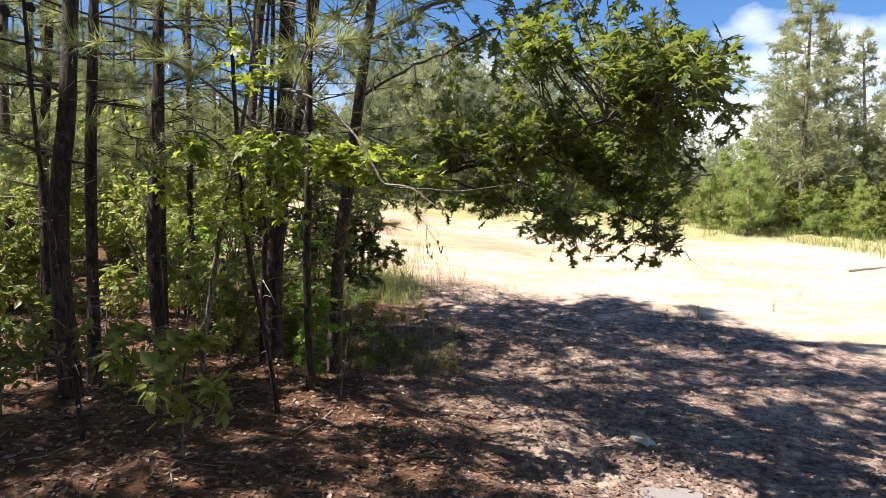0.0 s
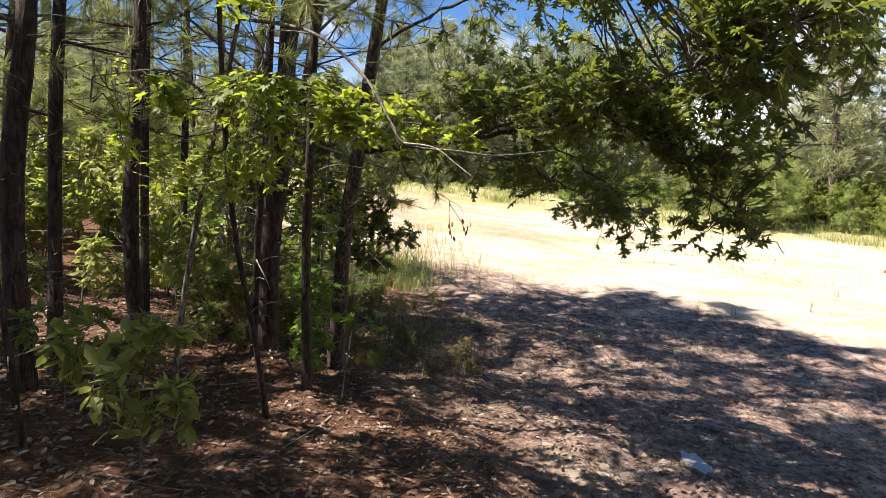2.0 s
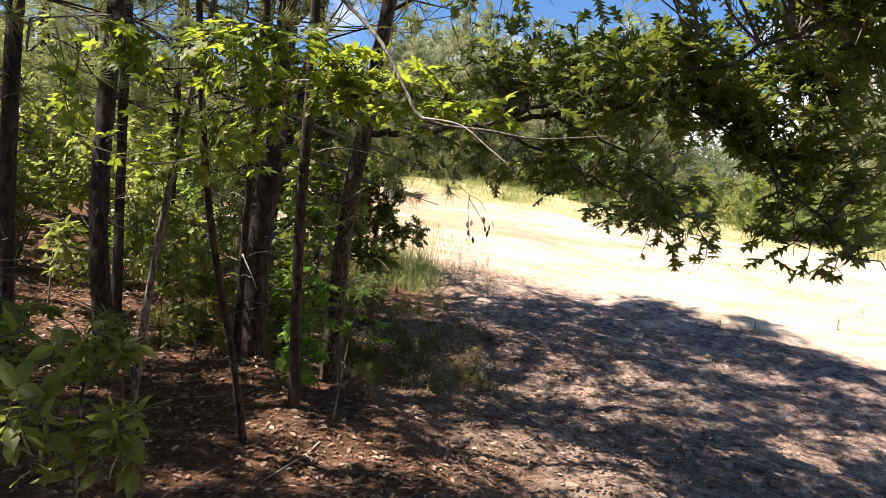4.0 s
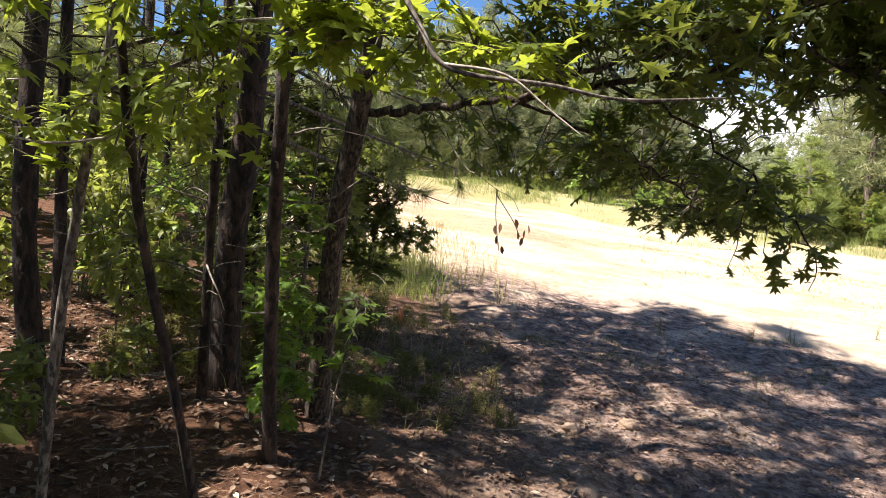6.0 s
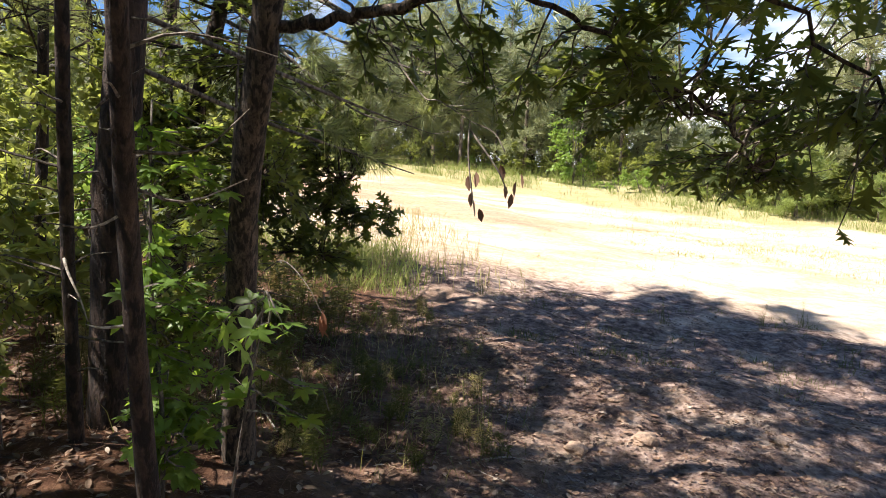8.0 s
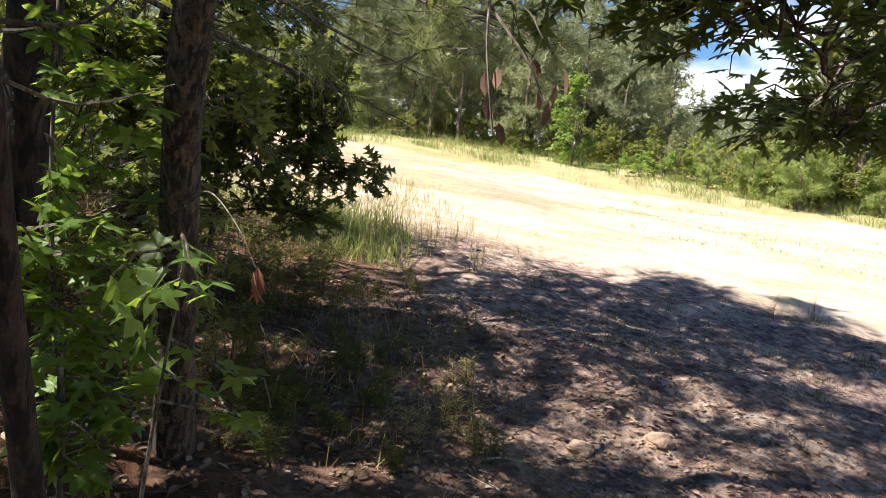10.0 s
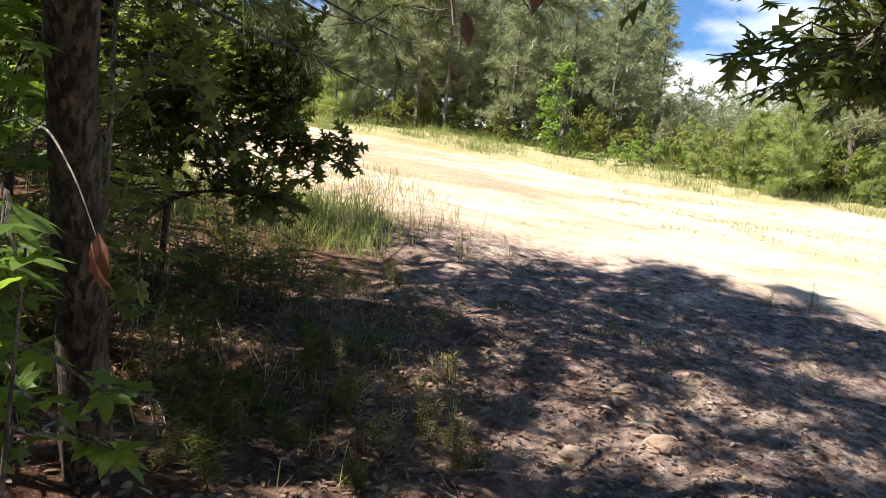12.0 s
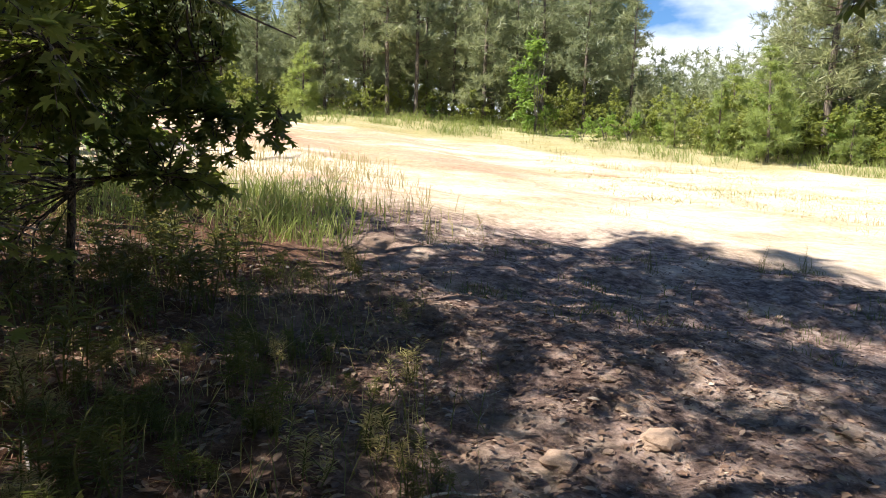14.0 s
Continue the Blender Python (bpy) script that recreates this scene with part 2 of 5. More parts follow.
    bump(n, l, p, mix(n, l, 0.4, clod, fine), 1.0, 0.05)
    return mat


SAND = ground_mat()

# ---- building blocks ----


TABLE = np.random.default_rng(5).random((256, 256))


def lattice(x, y, cell, shift):
    """Smooth lumps of the given size, -1 to 1."""
    u, v = x / cell + shift, y / cell + 2 * shift
    i, k = np.floor(u).astype(int), np.floor(v).astype(int)
    a, b = u - i, v - k
    a, b = a * a * (3 - 2 * a), b * b * (3 - 2 * b)
    i0, i1, k0, k1 = i % 256, (i + 1) % 256, k % 256, (k + 1) % 256
    top = TABLE[i0, k0] * (1 - a) + TABLE[i1, k0] * a
    low = TABLE[i0, k1] * (1 - a) + TABLE[i1, k1] * a
    return 2 * (top * (1 - b) + low * b) - 1


G0, G1, G2, G3, G4 = 0.04, -0.1252, 0.0346, 0.0486, 0.0476


def lift(x, y):
    """Height of the ground."""
    x, y = np.asarray(x, float), np.asarray(y, float)
    yc = np.clip(y, -10, 40)
    xs = 7 * np.tanh(x / 7)
    z = G0 + G1 * xs + G2 * yc * yc / 30 + G3 * xs * yc / 30 + G4 * np.logaddexp(0, (yc - 10) / 2) * 2
    for k, (a, b, c, h) in enumerate(((1.7, 0.6, 0.3, 0.03), (0.7, 2.1, 1.3, 0.03), (3.3, 2.7, 2.1, 0.014), (-4.1, 5.3, 0.7, 0.01), (7.3, -6.1, 4.0, 0.007), (11.0, 9.7, 1.1, 0.005))):
        z = z + h * np.sin(a * x + b * y + c)
    rough = np.clip((15.0 - y) / 4, 0, 1)
    return z + rough * (0.024 * lattice(x, y, 0.55, 3.3) + 0.03 * np.maximum(0, lattice(x, y, 0.24, 7.7)) + 0.013 * lattice(x, y, 0.13, 1.9))


def lift1(x, y):
    return float(lift(x, y))


def tri_mesh(name, verts, faces, mat, smooth=False):
    verts, faces = np.asarray(verts, np.float32), np.asarray(faces, np.int32)
    me = bpy.data.meshes.new(name)
    me.vertices.add(len(verts))
    me.vertices.foreach_set("co", verts.ravel())
    me.loops.add(faces.size)
    me.loops.foreach_set("vertex_index", faces.ravel())
    me.polygons.add(len(faces))
    me.polygons.foreach_set("loop_start", np.arange(0, faces.size, 3, dtype=np.int32))
    me.polygons.foreach_set("use_smooth", np.full(len(faces), smooth))
    me.update(calc_edges=True)
    me.validate()
    me.materials.append(mat)
    return me


class Heap:
    """Collects triangles for one mesh."""

    def __init__(self):
        self.v, self.f, self.count = [], [], 0

    def add(self, v, f):
        if len(v):
            self.v.append(np.asarray(v, float))
            self.f.append(np.asarray(f, int) + self.count)
            self.count += len(v)

    def mesh(self, name, mat, smooth=False):
        return tri_mesh(name, np.concatenate(self.v), np.concatenate(self.f), mat, smooth)


def part(name, data, parent, label="", kind=""):
    ob = new(name, data)
    ob.parent = parent
    return tagged(ob, label, kind=kind)


def thing(name, at, label, category, group="", kind=""):
    ob = new(name)
    ob.empty_display_size = 0.2
    ob.matrix_basis = Matrix.Translation(at)
    return tagged(ob, label, category, group, kind)


def smooth_line(points, steps=6):
    """A soft curve through the points (Catmull-Rom)."""
    p = np.array(points, float)
    p = np.vstack([2 * p[0] - p[1], p, 2 * p[-1] - p[-2]])
    out = []
    for i in range(1, len(p) - 2):
        for t in np.linspace(0, 1, steps, endpoint=False):
            a, b, c, d = p[i - 1], p[i], p[i + 1], p[i + 2]
            out.append(0.5 * (2 * b + (c - a) * t + (2 * a - 5 * b + 4 * c - d) * t * t + (3 * b - a - 3 * c + d) * t ** 3))
    out.append(p[-2])
    return np.array(out)


def tube(points, radii, sides=8, rough=0.0, rng=None):
    p = np.asarray(points, float)
    r = np.interp(np.linspace(0, 1, len(p)), np.linspace(0, 1, len(radii)), radii)
    d = np.gradient(p, axis=0)
    d /= np.linalg.norm(d, axis=1)[:, None] + 1e-9
    ref = np.array([1.0, 0.0, 0.0]) if abs(d[0][0]) < 0.8 else np.array([0.0, 1.0, 0.0])
    u = np.cross(d, ref)
    u /= np.linalg.norm(u, axis=1)[:, None] + 1e-9
    w = np.cross(d, u)
    a = np.linspace(0, 2 * np.pi, sides, endpoint=False)
    rr = r[:, None] * np.ones(sides)
    if rough and rng is not None:
        rr = rr * (1 + rng.normal(0, rough, rr.shape))
    v = p[:, None] + rr[..., None] * (np.cos(a)[None, :, None] * u[:, None] + np.sin(a)[None, :, None] * w[:, None])
    i, k = np.meshgrid(np.arange(len(p) - 1), np.arange(sides), indexing="ij")
    q0, q1 = i * sides + k, i * sides + (k + 1) % sides
    f = np.concatenate([np.stack([q0, q1, q1 + sides], -1).reshape(-1, 3), np.stack([q0, q1 + sides, q0 + sides], -1).reshape(-1, 3)])
    v = v.reshape(-1, 3)
    n = len(v)
    v = np.vstack([v, p[0], p[-1]])
    s = np.arange(sides)
    f = np.vstack([f, np.stack([(s + 1) % sides, s, np.full(sides, n)], 1), np.stack([n - sides + s, n - sides + (s + 1) % sides, np.full(sides, n + 1)], 1)])
    return v, f


def stamp(template, at, along, face, size):
    """Copies of a small flat template (x across, y along, z up), one for each place."""
    tv, tf = template
    at, along, face, size = (np.asarray(a, float) for a in (at, along, face, size))
    along = along / (np.linalg.norm(along, axis=1)[:, None] + 1e-9)
    side = np.cross(along, face)
    side /= np.linalg.norm(side, axis=1)[:, None] + 1e-9
    up = np.cross(side, along)
    m = np.stack([side, along, up], -1)
    v = at[:, None] + size[:, None, None] * np.einsum("nij,kj->nki", m, tv)
    f = tf[None] + (np.arange(len(at)) * len(tv))[:, None, None]
    return v.reshape(-1, 3), f.reshape(-1, 3)


def oak_leaf():
    """A leaf with three pairs of pointed lobes and rounded bays between them; one unit long."""
    edge = [(0.02, 0.0), (0.07, 0.2), (0.3, 0.36), (0.08, 0.42), (0.42, 0.68), (0.08, 0.66), (0.24, 0.97), (0.06, 0.88)]
    v = [(0, 0, 0), (0, 0.34, 0.02), (0, 0.68, 0.02), (0, 1.0, -0.06)]
    v += [(-w, y, -0.22 * w) for w, y in edge] + [(w, y, -0.22 * w) for w, y in edge]
    f = []
    for k, turn in ((4, 1), (12, -1)):
        fan = [(0, k, k + 1), (0, k + 1, 1), (1, k + 1, k + 3), (k + 1, k + 2, k + 3), (1, k + 3, 2), (2, k + 3, k + 5), (k + 3, k + 4, k + 5), (2, k + 5, k + 7), (k + 5, k + 6, k + 7), (2, k + 7, 3)]
        f += [t[::turn] for t in fan]
    return np.array(v, float), np.array(f, int)


def star_leaf():
    """A five-pointed leaf, one unit long."""
    v, f = [(0, 0.25, 0)], []
    for a, r in ((-110, 0.42), (-55, 0.62), (0, 0.75), (55, 0.62), (110, 0.42)):
        k = len(v)
        t = radians(a)
        for da, rr, z in ((-28, 0.3, 0.0), (-13, r * 0.7, -0.02), (0, r, -0.08), (13, r * 0.7, -0.02), (28, 0.3, 0.0)):
            q = t + radians(da)
            v.append((math.sin(q) * rr, 0.25 + math.cos(q) * rr, z))
        f += [(0, k, k + 1), (0, k + 1, k + 3), (k + 1, k + 2, k + 3), (0, k + 3, k + 4)]
    return np.array(v, float), np.array(f, int)


def plain_leaf(width=0.42, droop=0.12):
    v = [(0, 0, 0), (-width * 0.4, 0.25, 0.03), (width * 0.4, 0.25, 0.03), (0, 0.3, -0.01), (-width * 0.5, 0.6, 0.0), (width * 0.5, 0.6, 0.0), (0, 0.65, -droop * 0.4), (0, 1, -droop)]
    f = [(0, 3, 1), (0, 2, 3), (1, 3, 4), (3, 6, 4), (2, 5, 3), (3, 5, 6), (4, 6, 7), (6, 5, 7)]
    return np.array(v, float), np.array(f, int)


def needle_tuft(count, width, seed, wide=75):
    """Needles that burst from the end of a twig, one unit long."""
    rng = np.random.default_rng(seed)
    v, f = [], []
    for i in range(count):
        a, b = rng.uniform(0, 2 * np.pi), radians(rng.uniform(8, wide))
        d = np.array([math.cos(a) * math.sin(b), math.cos(b), math.sin(a) * math.sin(b)])
        start = np.array([0, rng.uniform(-0.35, 0.05), 0])
        s = np.cross(d, rng.normal(size=3))
        s *= width / (np.linalg.norm(s) + 1e-9)
        length = rng.uniform(0.7, 1.05)
        bend = np.array([0, 0, -0.1 * length])
        k = len(v)
        v += [start - s, start + s, start + d * length + bend]
        f.append((k, k + 1, k + 2))
    return np.array(v), np.array(f)


OAK_T, STAR_T, LEAF_T, NARROW_T = oak_leaf(), star_leaf(), plain_leaf(), plain_leaf(0.16, 0.25)
FAR_LEAF_T = (np.array([(0, 0, 0), (-0.26, 0.5, 0.03), (0.26, 0.5, 0.03), (0, 1, -0.1)], float), np.array([(0, 2, 1), (1, 2, 3)]))
TUFTS = [needle_tuft(44, 0.008, s) for s in range(4)]
BURST = needle_tuft(80, 0.011, 61, 95)
FAR_TUFTS = [needle_tuft(13, 0.045, 20 + s, 100) for s in range(3)]


def unit(a):
    a = np.asarray(a, float)
    return a / (np.linalg.norm(a, axis=-1, keepdims=True) + 1e-9)


def leafy_spray(rng, wood, start, end, template, size, leaves, flat=0.6, sag=0.08, thick=0.004):
    """One twig from start to end with leaves along it. Adds the twig to wood, returns the leaves' triangles."""
    start, end = np.asarray(start, float), np.asarray(end, float)
    t = np.linspace(0, 1, 5)[:, None]
    line = start + (end - start) * t + np.array([0, 0, -sag]) * (t * t) + rng.normal(0, 0.012, (5, 3)) * (t > 0)
    if wood is not None:
        wood.add(*tube(line, [thick, thick * 0.4], 3))
    k = rng.uniform(0.15, 1.0, leaves)
    at = np.stack([np.interp(k, t[:, 0], line[:, c]) for c in range(3)], 1)
    way = unit(end - start)
    out = unit(rng.normal(size=(leaves, 3)) * np.array([1, 1, flat]) + way * 0.7 + np.array([0, 0, -0.25]))
    face = unit(rng.normal(0, 0.42, (leaves, 3)) + np.array([0, 0, 1.0]))
    return stamp(template, at, out, face, rng.uniform(0.6, 1.15, leaves) * size)


def crown_of(rng, blobs, joints, template, size, wood, leaves=9, reach=0.35, sag=0.1, flat=0.6, twigs=True):
    """Foliage in the given blobs (centre, radii, sprays); every spray grows from the joint of a limb towards its tip."""
    heap = Heap()
    joints = np.asarray(joints, float)
    for c, r, count in blobs:
        wide = sum(r) / 3
        tufts = [unit(rng.normal(size=3)) * rng.uniform(0.2, 1.0) ** 0.5 for k in range(max(4, count // 5))]
        for i in range(count):
            if wide > 0.45:  # large crowns break up into clumps with gaps between them
                d = tufts[i % len(tufts)] + rng.normal(0, min(0.14, 0.24 / wide), 3)
            else:
                d = unit(rng.normal(size=3)) * rng.uniform(0.25, 1.0) ** 0.5
            tip = np.array(c) + d * np.array(r)
            j = joints[np.argmin(np.linalg.norm(joints - tip, axis=1) + rng.uniform(0, 0.15, len(joints)))]
            gap = np.linalg.norm(tip - j)
            start = tip + (j - tip) * min(1.0, reach / (gap + 1e-6))
            if wood is not None and twigs and gap > reach * 1.15 and rng.random() < 0.35:
                mid = (start + j) / 2 + rng.normal(0, 0.04, 3)
                wood.add(*tube(smooth_line([j, mid, start], 3), [0.007, 0.004], 4))
            heap.add(*leafy_spray(rng, wood if twigs else None, start, tip, template, size, leaves, flat, sag))
    return heap


def pine(seed, height, radius, clear, spread, whorls, tufts, tuft_size, templates, dead=0, path=None, sides=9, near=False, heavy=False):
    """A pine: trunk, limbs in whorls, needles in tufts. Returns the meshes, with the base at the origin."""
    rng = np.random.default_rng(seed)
    if path is None:
        lean = rng.normal(0, 0.018, 2) * height
        path = [(0, 0, -0.15), (lean[0] * 0.2 + rng.normal(0, 0.05), lean[1] * 0.2, height * 0.3), (lean[0] * 0.5, lean[1] * 0.6, height * 0.65), (lean[0], lean[1], height)]
    line = smooth_line(path, 9)
    flare = [radius * 1.35, radius * 1.02, radius, radius * 0.92, radius * 0.8, radius * 0.6, radius * 0.35, radius * 0.12]
    trunk = tube(line, flare, sides, 0.035, rng)
    limbs, green, stubs, arms = Heap(), Heap(), Heap(), []
    base, top = line[0], line[-1]
    zs = line[:, 2]

    def on_trunk(z):
        return np.array([np.interp(z, zs, line[:, 0]), np.interp(z, zs, line[:, 1]), z])

    total = top[2]
    for i in range(whorls):
        k = (i + rng.uniform(-0.3, 0.3)) / max(1, whorls - 1)
        z = total * (clear + (0.985 - clear) * np.clip(k, 0, 1))
        shape = spread * (0.3 + 0.7 * math.sin(math.pi * (0.22 + 0.72 * np.clip(k, 0, 1)))) * (1 - 0.55 * np.clip(k, 0, 1))
        for b in range(rng.integers(2, 5)):
            a = rng.uniform(0, 2 * np.pi)
            length = shape * rng.uniform(0.55, 1.2)
            rise = rng.uniform(-0.08, 0.35) + 0.35 * k
            s = on_trunk(z)
            d = np.array([math.cos(a), math.sin(a), 0])
            e = s + d * length + np.array([0, 0, rise * length])
            m = s + d * length * 0.5 + np.array([0, 0, rise * length * 0.35])
            arm = smooth_line([s, m, e], 4 if near else 2)
            if near:
                arms.append(tube(arm, [max(0.007, radius * 0.2), 0.004], 5))
            else:
                limbs.add(*tube(arm, [max(0.008, radius * 0.22), 0.004], 3))
            n = max(2, int(tufts * (0.35 + 1.6 * k if heavy else 1.0) * length / spread + rng.uniform(0, 2)))
            q = rng.uniform(0.35, 1.0, n) ** 0.7
            at = np.stack([np.interp(q, np.linspace(0, 1, len(arm)), arm[:, c]) for c in range(3)], 1)
            off = rng.normal(0, 0.16 * length, (n, 3)) * np.array([1, 1, 0.55]) * (0.4 + q[:, None])
            off += np.array([0, 0, 0.04])
            way = unit(unit(off) * 0.6 + d * 0.6 + np.array([0, 0, 0.35]) + rng.normal(0, 0.25, (n, 3)))
            high = near and z > 3.4
            kinds = FAR_TUFTS if high else templates
            green.add(*stamp(kinds[rng.integers(len(kinds))], at + off, way, rng.normal(size=(n, 3)), (0.4 if high else tuft_size) * rng.uniform(0.75, 1.2, n)))
            if near and not high:
                for a0, o in zip(at, off):
                    limbs.add(*tube([a0, a0 + o * 0.5 + np.array([0, 0, -0.01]), a0 + o], [0.006, 0.003], 3))
    for i in range(dead):
        z = rng.uniform(0.05, clear + 0.1) * total
        a = rng.uniform(0, 2 * np.pi)
        s = on_trunk(z)
        length = rng.uniform(0.08, 0.5)
        d = np.array([math.cos(a), math.sin(a), rng.uniform(-0.15, 0.5)])
        bent = np.array([rng.normal(0, 0.12), rng.normal(0, 0.12), rng.normal(0, 0.1)]) * length
        bare = tube(smooth_line([s, s + d * length * 0.5 + bent, s + d * length], 3), [0.006, 0.0015], 4)
        if near:
            arms.append(bare)
        else:
            stubs.add(*bare)
    return trunk, limbs, green, stubs, arms, dead


def plant_pine(at, label, group, meshes, bark, needle, category="pine tree"):
    """Makes the thing from what pine() returned."""
    trunk, limbs, green, stubs, arms, dead = meshes
    ob = thing("pine_tree", at, label, category, group)
    part("trunk", tri_mesh("trunk", *trunk, bark, True), ob)
    for i, arm in enumerate(arms):
        bare = i >= len(arms) - dead
        part("dead_branch" if bare else "branch", tri_mesh("branch", *arm, (DEAD_TWIG if i % 6 == 0 else TWIG) if bare else bark), ob, "bare dead twig" if bare else "")
    if limbs.count:
        part("branchwork", limbs.mesh("branchwork", bark), ob, kind="stuff")
    part("foliage", green.mesh("foliage", needle), ob, kind="stuff")
    if stubs.count:
        part("dead_branchwork", stubs.mesh("dead_branchwork", TWIG), ob, "bare dead lower twigs", "stuff")
    return ob


def lifted(x, y, sink=0.0):
    return (x, y, lift1(x, y) - sink)


def turned(x, y, angle, scale=1.0, stretch=1.0, sink=0.0):
    """A pose on the ground, turned and sized, for copies."""
    return Matrix.Translation((x, y, lift1(x, y) - sink)) @ Matrix.Rotation(angle, 4, "Z") @ Matrix.Diagonal((scale, scale, scale * stretch, 1))

# ---- ground ----


def build_ground():
    fx = np.concatenate([np.linspace(-900, -60, 12), np.linspace(-52, -14, 20), np.arange(-12, -4, 0.25), np.arange(-4, 6, 0.05), np.arange(6, 18, 0.25), np.linspace(20, 60, 20), np.linspace(75, 900, 12)])
    fy = np.concatenate([np.linspace(-900, -50, 10), np.linspace(-42, -6, 14), np.arange(-5, 2, 0.25), np.arange(2, 13, 0.05), np.arange(13, 40, 0.25), np.linspace(42, 80, 16), np.linspace(100, 900, 12)])
    X, Y = np.meshgrid(fx, fy)
    Z = lift(X, Y)
    v = np.stack([X.ravel(), Y.ravel(), Z.ravel()], 1)
    w = len(fx)
    i, k = np.meshgrid(np.arange(len(fy) - 1), np.arange(w - 1), indexing="ij")
    q = (i * w + k).ravel()
    f = np.vstack([np.stack([q, q + 1, q + w + 1], 1), np.stack([q, q + w + 1, q + w], 1)])
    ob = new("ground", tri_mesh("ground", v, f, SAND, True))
    return tagged(ob, "pale sandy clearing with red clay and leaf mould under the trees", "ground", kind="structure")


build_ground()

# ---- near trees at the edge of the woods ----


def local(points, base):
    b = np.array(base, float)
    return [tuple(np.array(p, float) - b) for p in points]


def tall_pine(seed, points, radius, height, label, clear=0.24, spread=1.7, whorls=15, tufts=11, dead=20, top=None, heavy=False):
    """A near pine whose lower trunk runs through the given points, and goes on up to its height."""
    base = points[0]
    p = local(points, base)
    last, prev = np.array(p[-1]), np.array(p[-2])
    slope = (last - prev) / (last[2] - prev[2]) * 0.55
    p = [(p[0][0], p[0][1], -0.15)] + p[1:]
    for k in (0.5, 1.0):
        z = last[2] + (height - last[2]) * k
        p.append(tuple(last + slope * (z - last[2]) * (1 - 0.3 * k) )[:2] + (z,))
    if top:
        end = np.array(top) - np.array(base[:2])
        p[-2] = (*(last[:2] * 0.5 + end * 0.5), p[-2][2])
        p[-1] = (*end, height)
    made = pine(seed, height, radius, clear, spread, whorls, tufts, 0.2, TUFTS, dead, p, 12, True, heavy)
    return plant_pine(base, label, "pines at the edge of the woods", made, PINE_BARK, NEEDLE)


def on_ground(x, y):
    return (x, y, lift1(x, y))


EDGE_PINES = []
LEAN_PINE = tall_pine(1, [on_ground(-1.63, 6.42), (-1.56, 6.3, 1.3), (-1.43, 6.18, 2.36)], 0.082, 11.5, "thick leaning pine with dark plated bark and a reddish scar", 0.42, 1.8, 14, 14, 34)
tall_pine(2, [on_ground(-1.1, 5.66), (-1.06, 5.4, 1.2), (-0.97, 5.12, 2.2)], 0.03, 5.4, "slender dark pine sapling with flaky bark", 0.7, 0.5, 3, 2, 30)
PALE_PINE = tall_pine(3, [on_ground(-1.66, 6.2), (-1.55, 5.94, 1.3), (-1.4, 5.66, 2.3)], 0.024, 4.6, "thin pale young pine with bare side twigs", 0.6, 0.5, 3, 2, 34)
tall_pine(4, [on_ground(-1.2, 5.1), (-1.23, 4.85, 0.8), (-1.28, 4.62, 1.5), (-1.28, 4.42, 2.4)], 0.017, 5.5, "crooked thin young pine leaning away from the track", 0.5, 0.8, 5, 3, 18)
EDGE_PINES.append((tall_pine(5, [on_ground(-2.7, 5.0), (-2.74, 4.96, 1.6), (-2.66, 5.0, 2.7)], 0.066, 6.2, "dark straight pine at the edge of the woods", 0.32, 1.0, 6, 4, 34), -2.7, 5.0))
EDGE_PINES.append((tall_pine(6, [on_ground(-2.72, 5.35), (-2.7, 5.33, 2.0), (-2.66, 5.36, 3.3)], 0.042, 5.6, "dark straight pine close behind another trunk", 0.3, 1.1, 7, 4, 30), -2.72, 5.35))
EDGE_PINES.append((tall_pine(7, [on_ground(-3.45, 5.95), (-3.44, 5.94, 2.1), (-3.4, 6.0, 3.2)], 0.04, 5.2, "slim pine with bare lower branches", 0.36, 0.9, 6, 4, 30), -3.45, 5.95))
EDGE_PINES.append((tall_pine(8, [on_ground(-2.37, 5.84), (-2.44, 5.8, 1.4), (-2.36, 5.78, 2.8)], 0.055, 5.2, "pine with reddish flaking bark", 0.34, 0.9, 6, 4, 30), -2.5, 5.9))
EDGE_PINES.append((tall_pine(9, [on_ground(-2.62, 6.4), (-2.61, 6.37, 2.1), (-2.6, 6.4, 3.3)], 0.032, 4.8, "slim pine close behind a thicker trunk", 0.4, 0.7, 5, 3, 24), -2.62, 6.4))
WHIP_PINE = tall_pine(10, [on_ground(-2.12, 4.15), (-2.24, 4.05, 1.5), (-2.3, 4.0, 2.3)], 0.014, 4.2, "very thin bare pine sapling", 0.55, 0.6, 4, 2, 20)
EDGE_PINES.append((tall_pine(11, [on_ground(-3.25, 8.5), (-3.2, 8.5, 1.4), (-3.2, 8.55, 3.0)], 0.042, 9.0, "slim dark pine deeper in the woods", 0.18, 1.5, 13, 4, 24), -3.25, 8.5))
EDGE_PINES.append((tall_pine(12, [on_ground(-2.9, 9.9), (-2.9, 9.9, 1.5), (-2.8, 9.9, 3.5)], 0.07, 11.0, "tall pine in the second row of the woods", 0.28, 2.3, 18, 15, 24, (-1.9, 10.0), True), -2.9, 9.9))
SCRUB_PINE = tall_pine(16, [on_ground(-2.15, 8.4), (-2.1, 8.4, 1.5), (-1.7, 8.4, 3.5)], 0.06, 10.8, "tall pine over the oak scrub", 0.18, 2.4, 24, 24, 24, (-0.5, 7.9), True)
EDGE_PINES.append((tall_pine(17, [on_ground(-3.9, 4.6), (-3.9, 4.6, 1.5), (-3.85, 4.6, 3.5)], 0.04, 5.0, "slim pine with many bare twigs", 0.36, 0.9, 5, 3, 30), -3.9, 4.6))
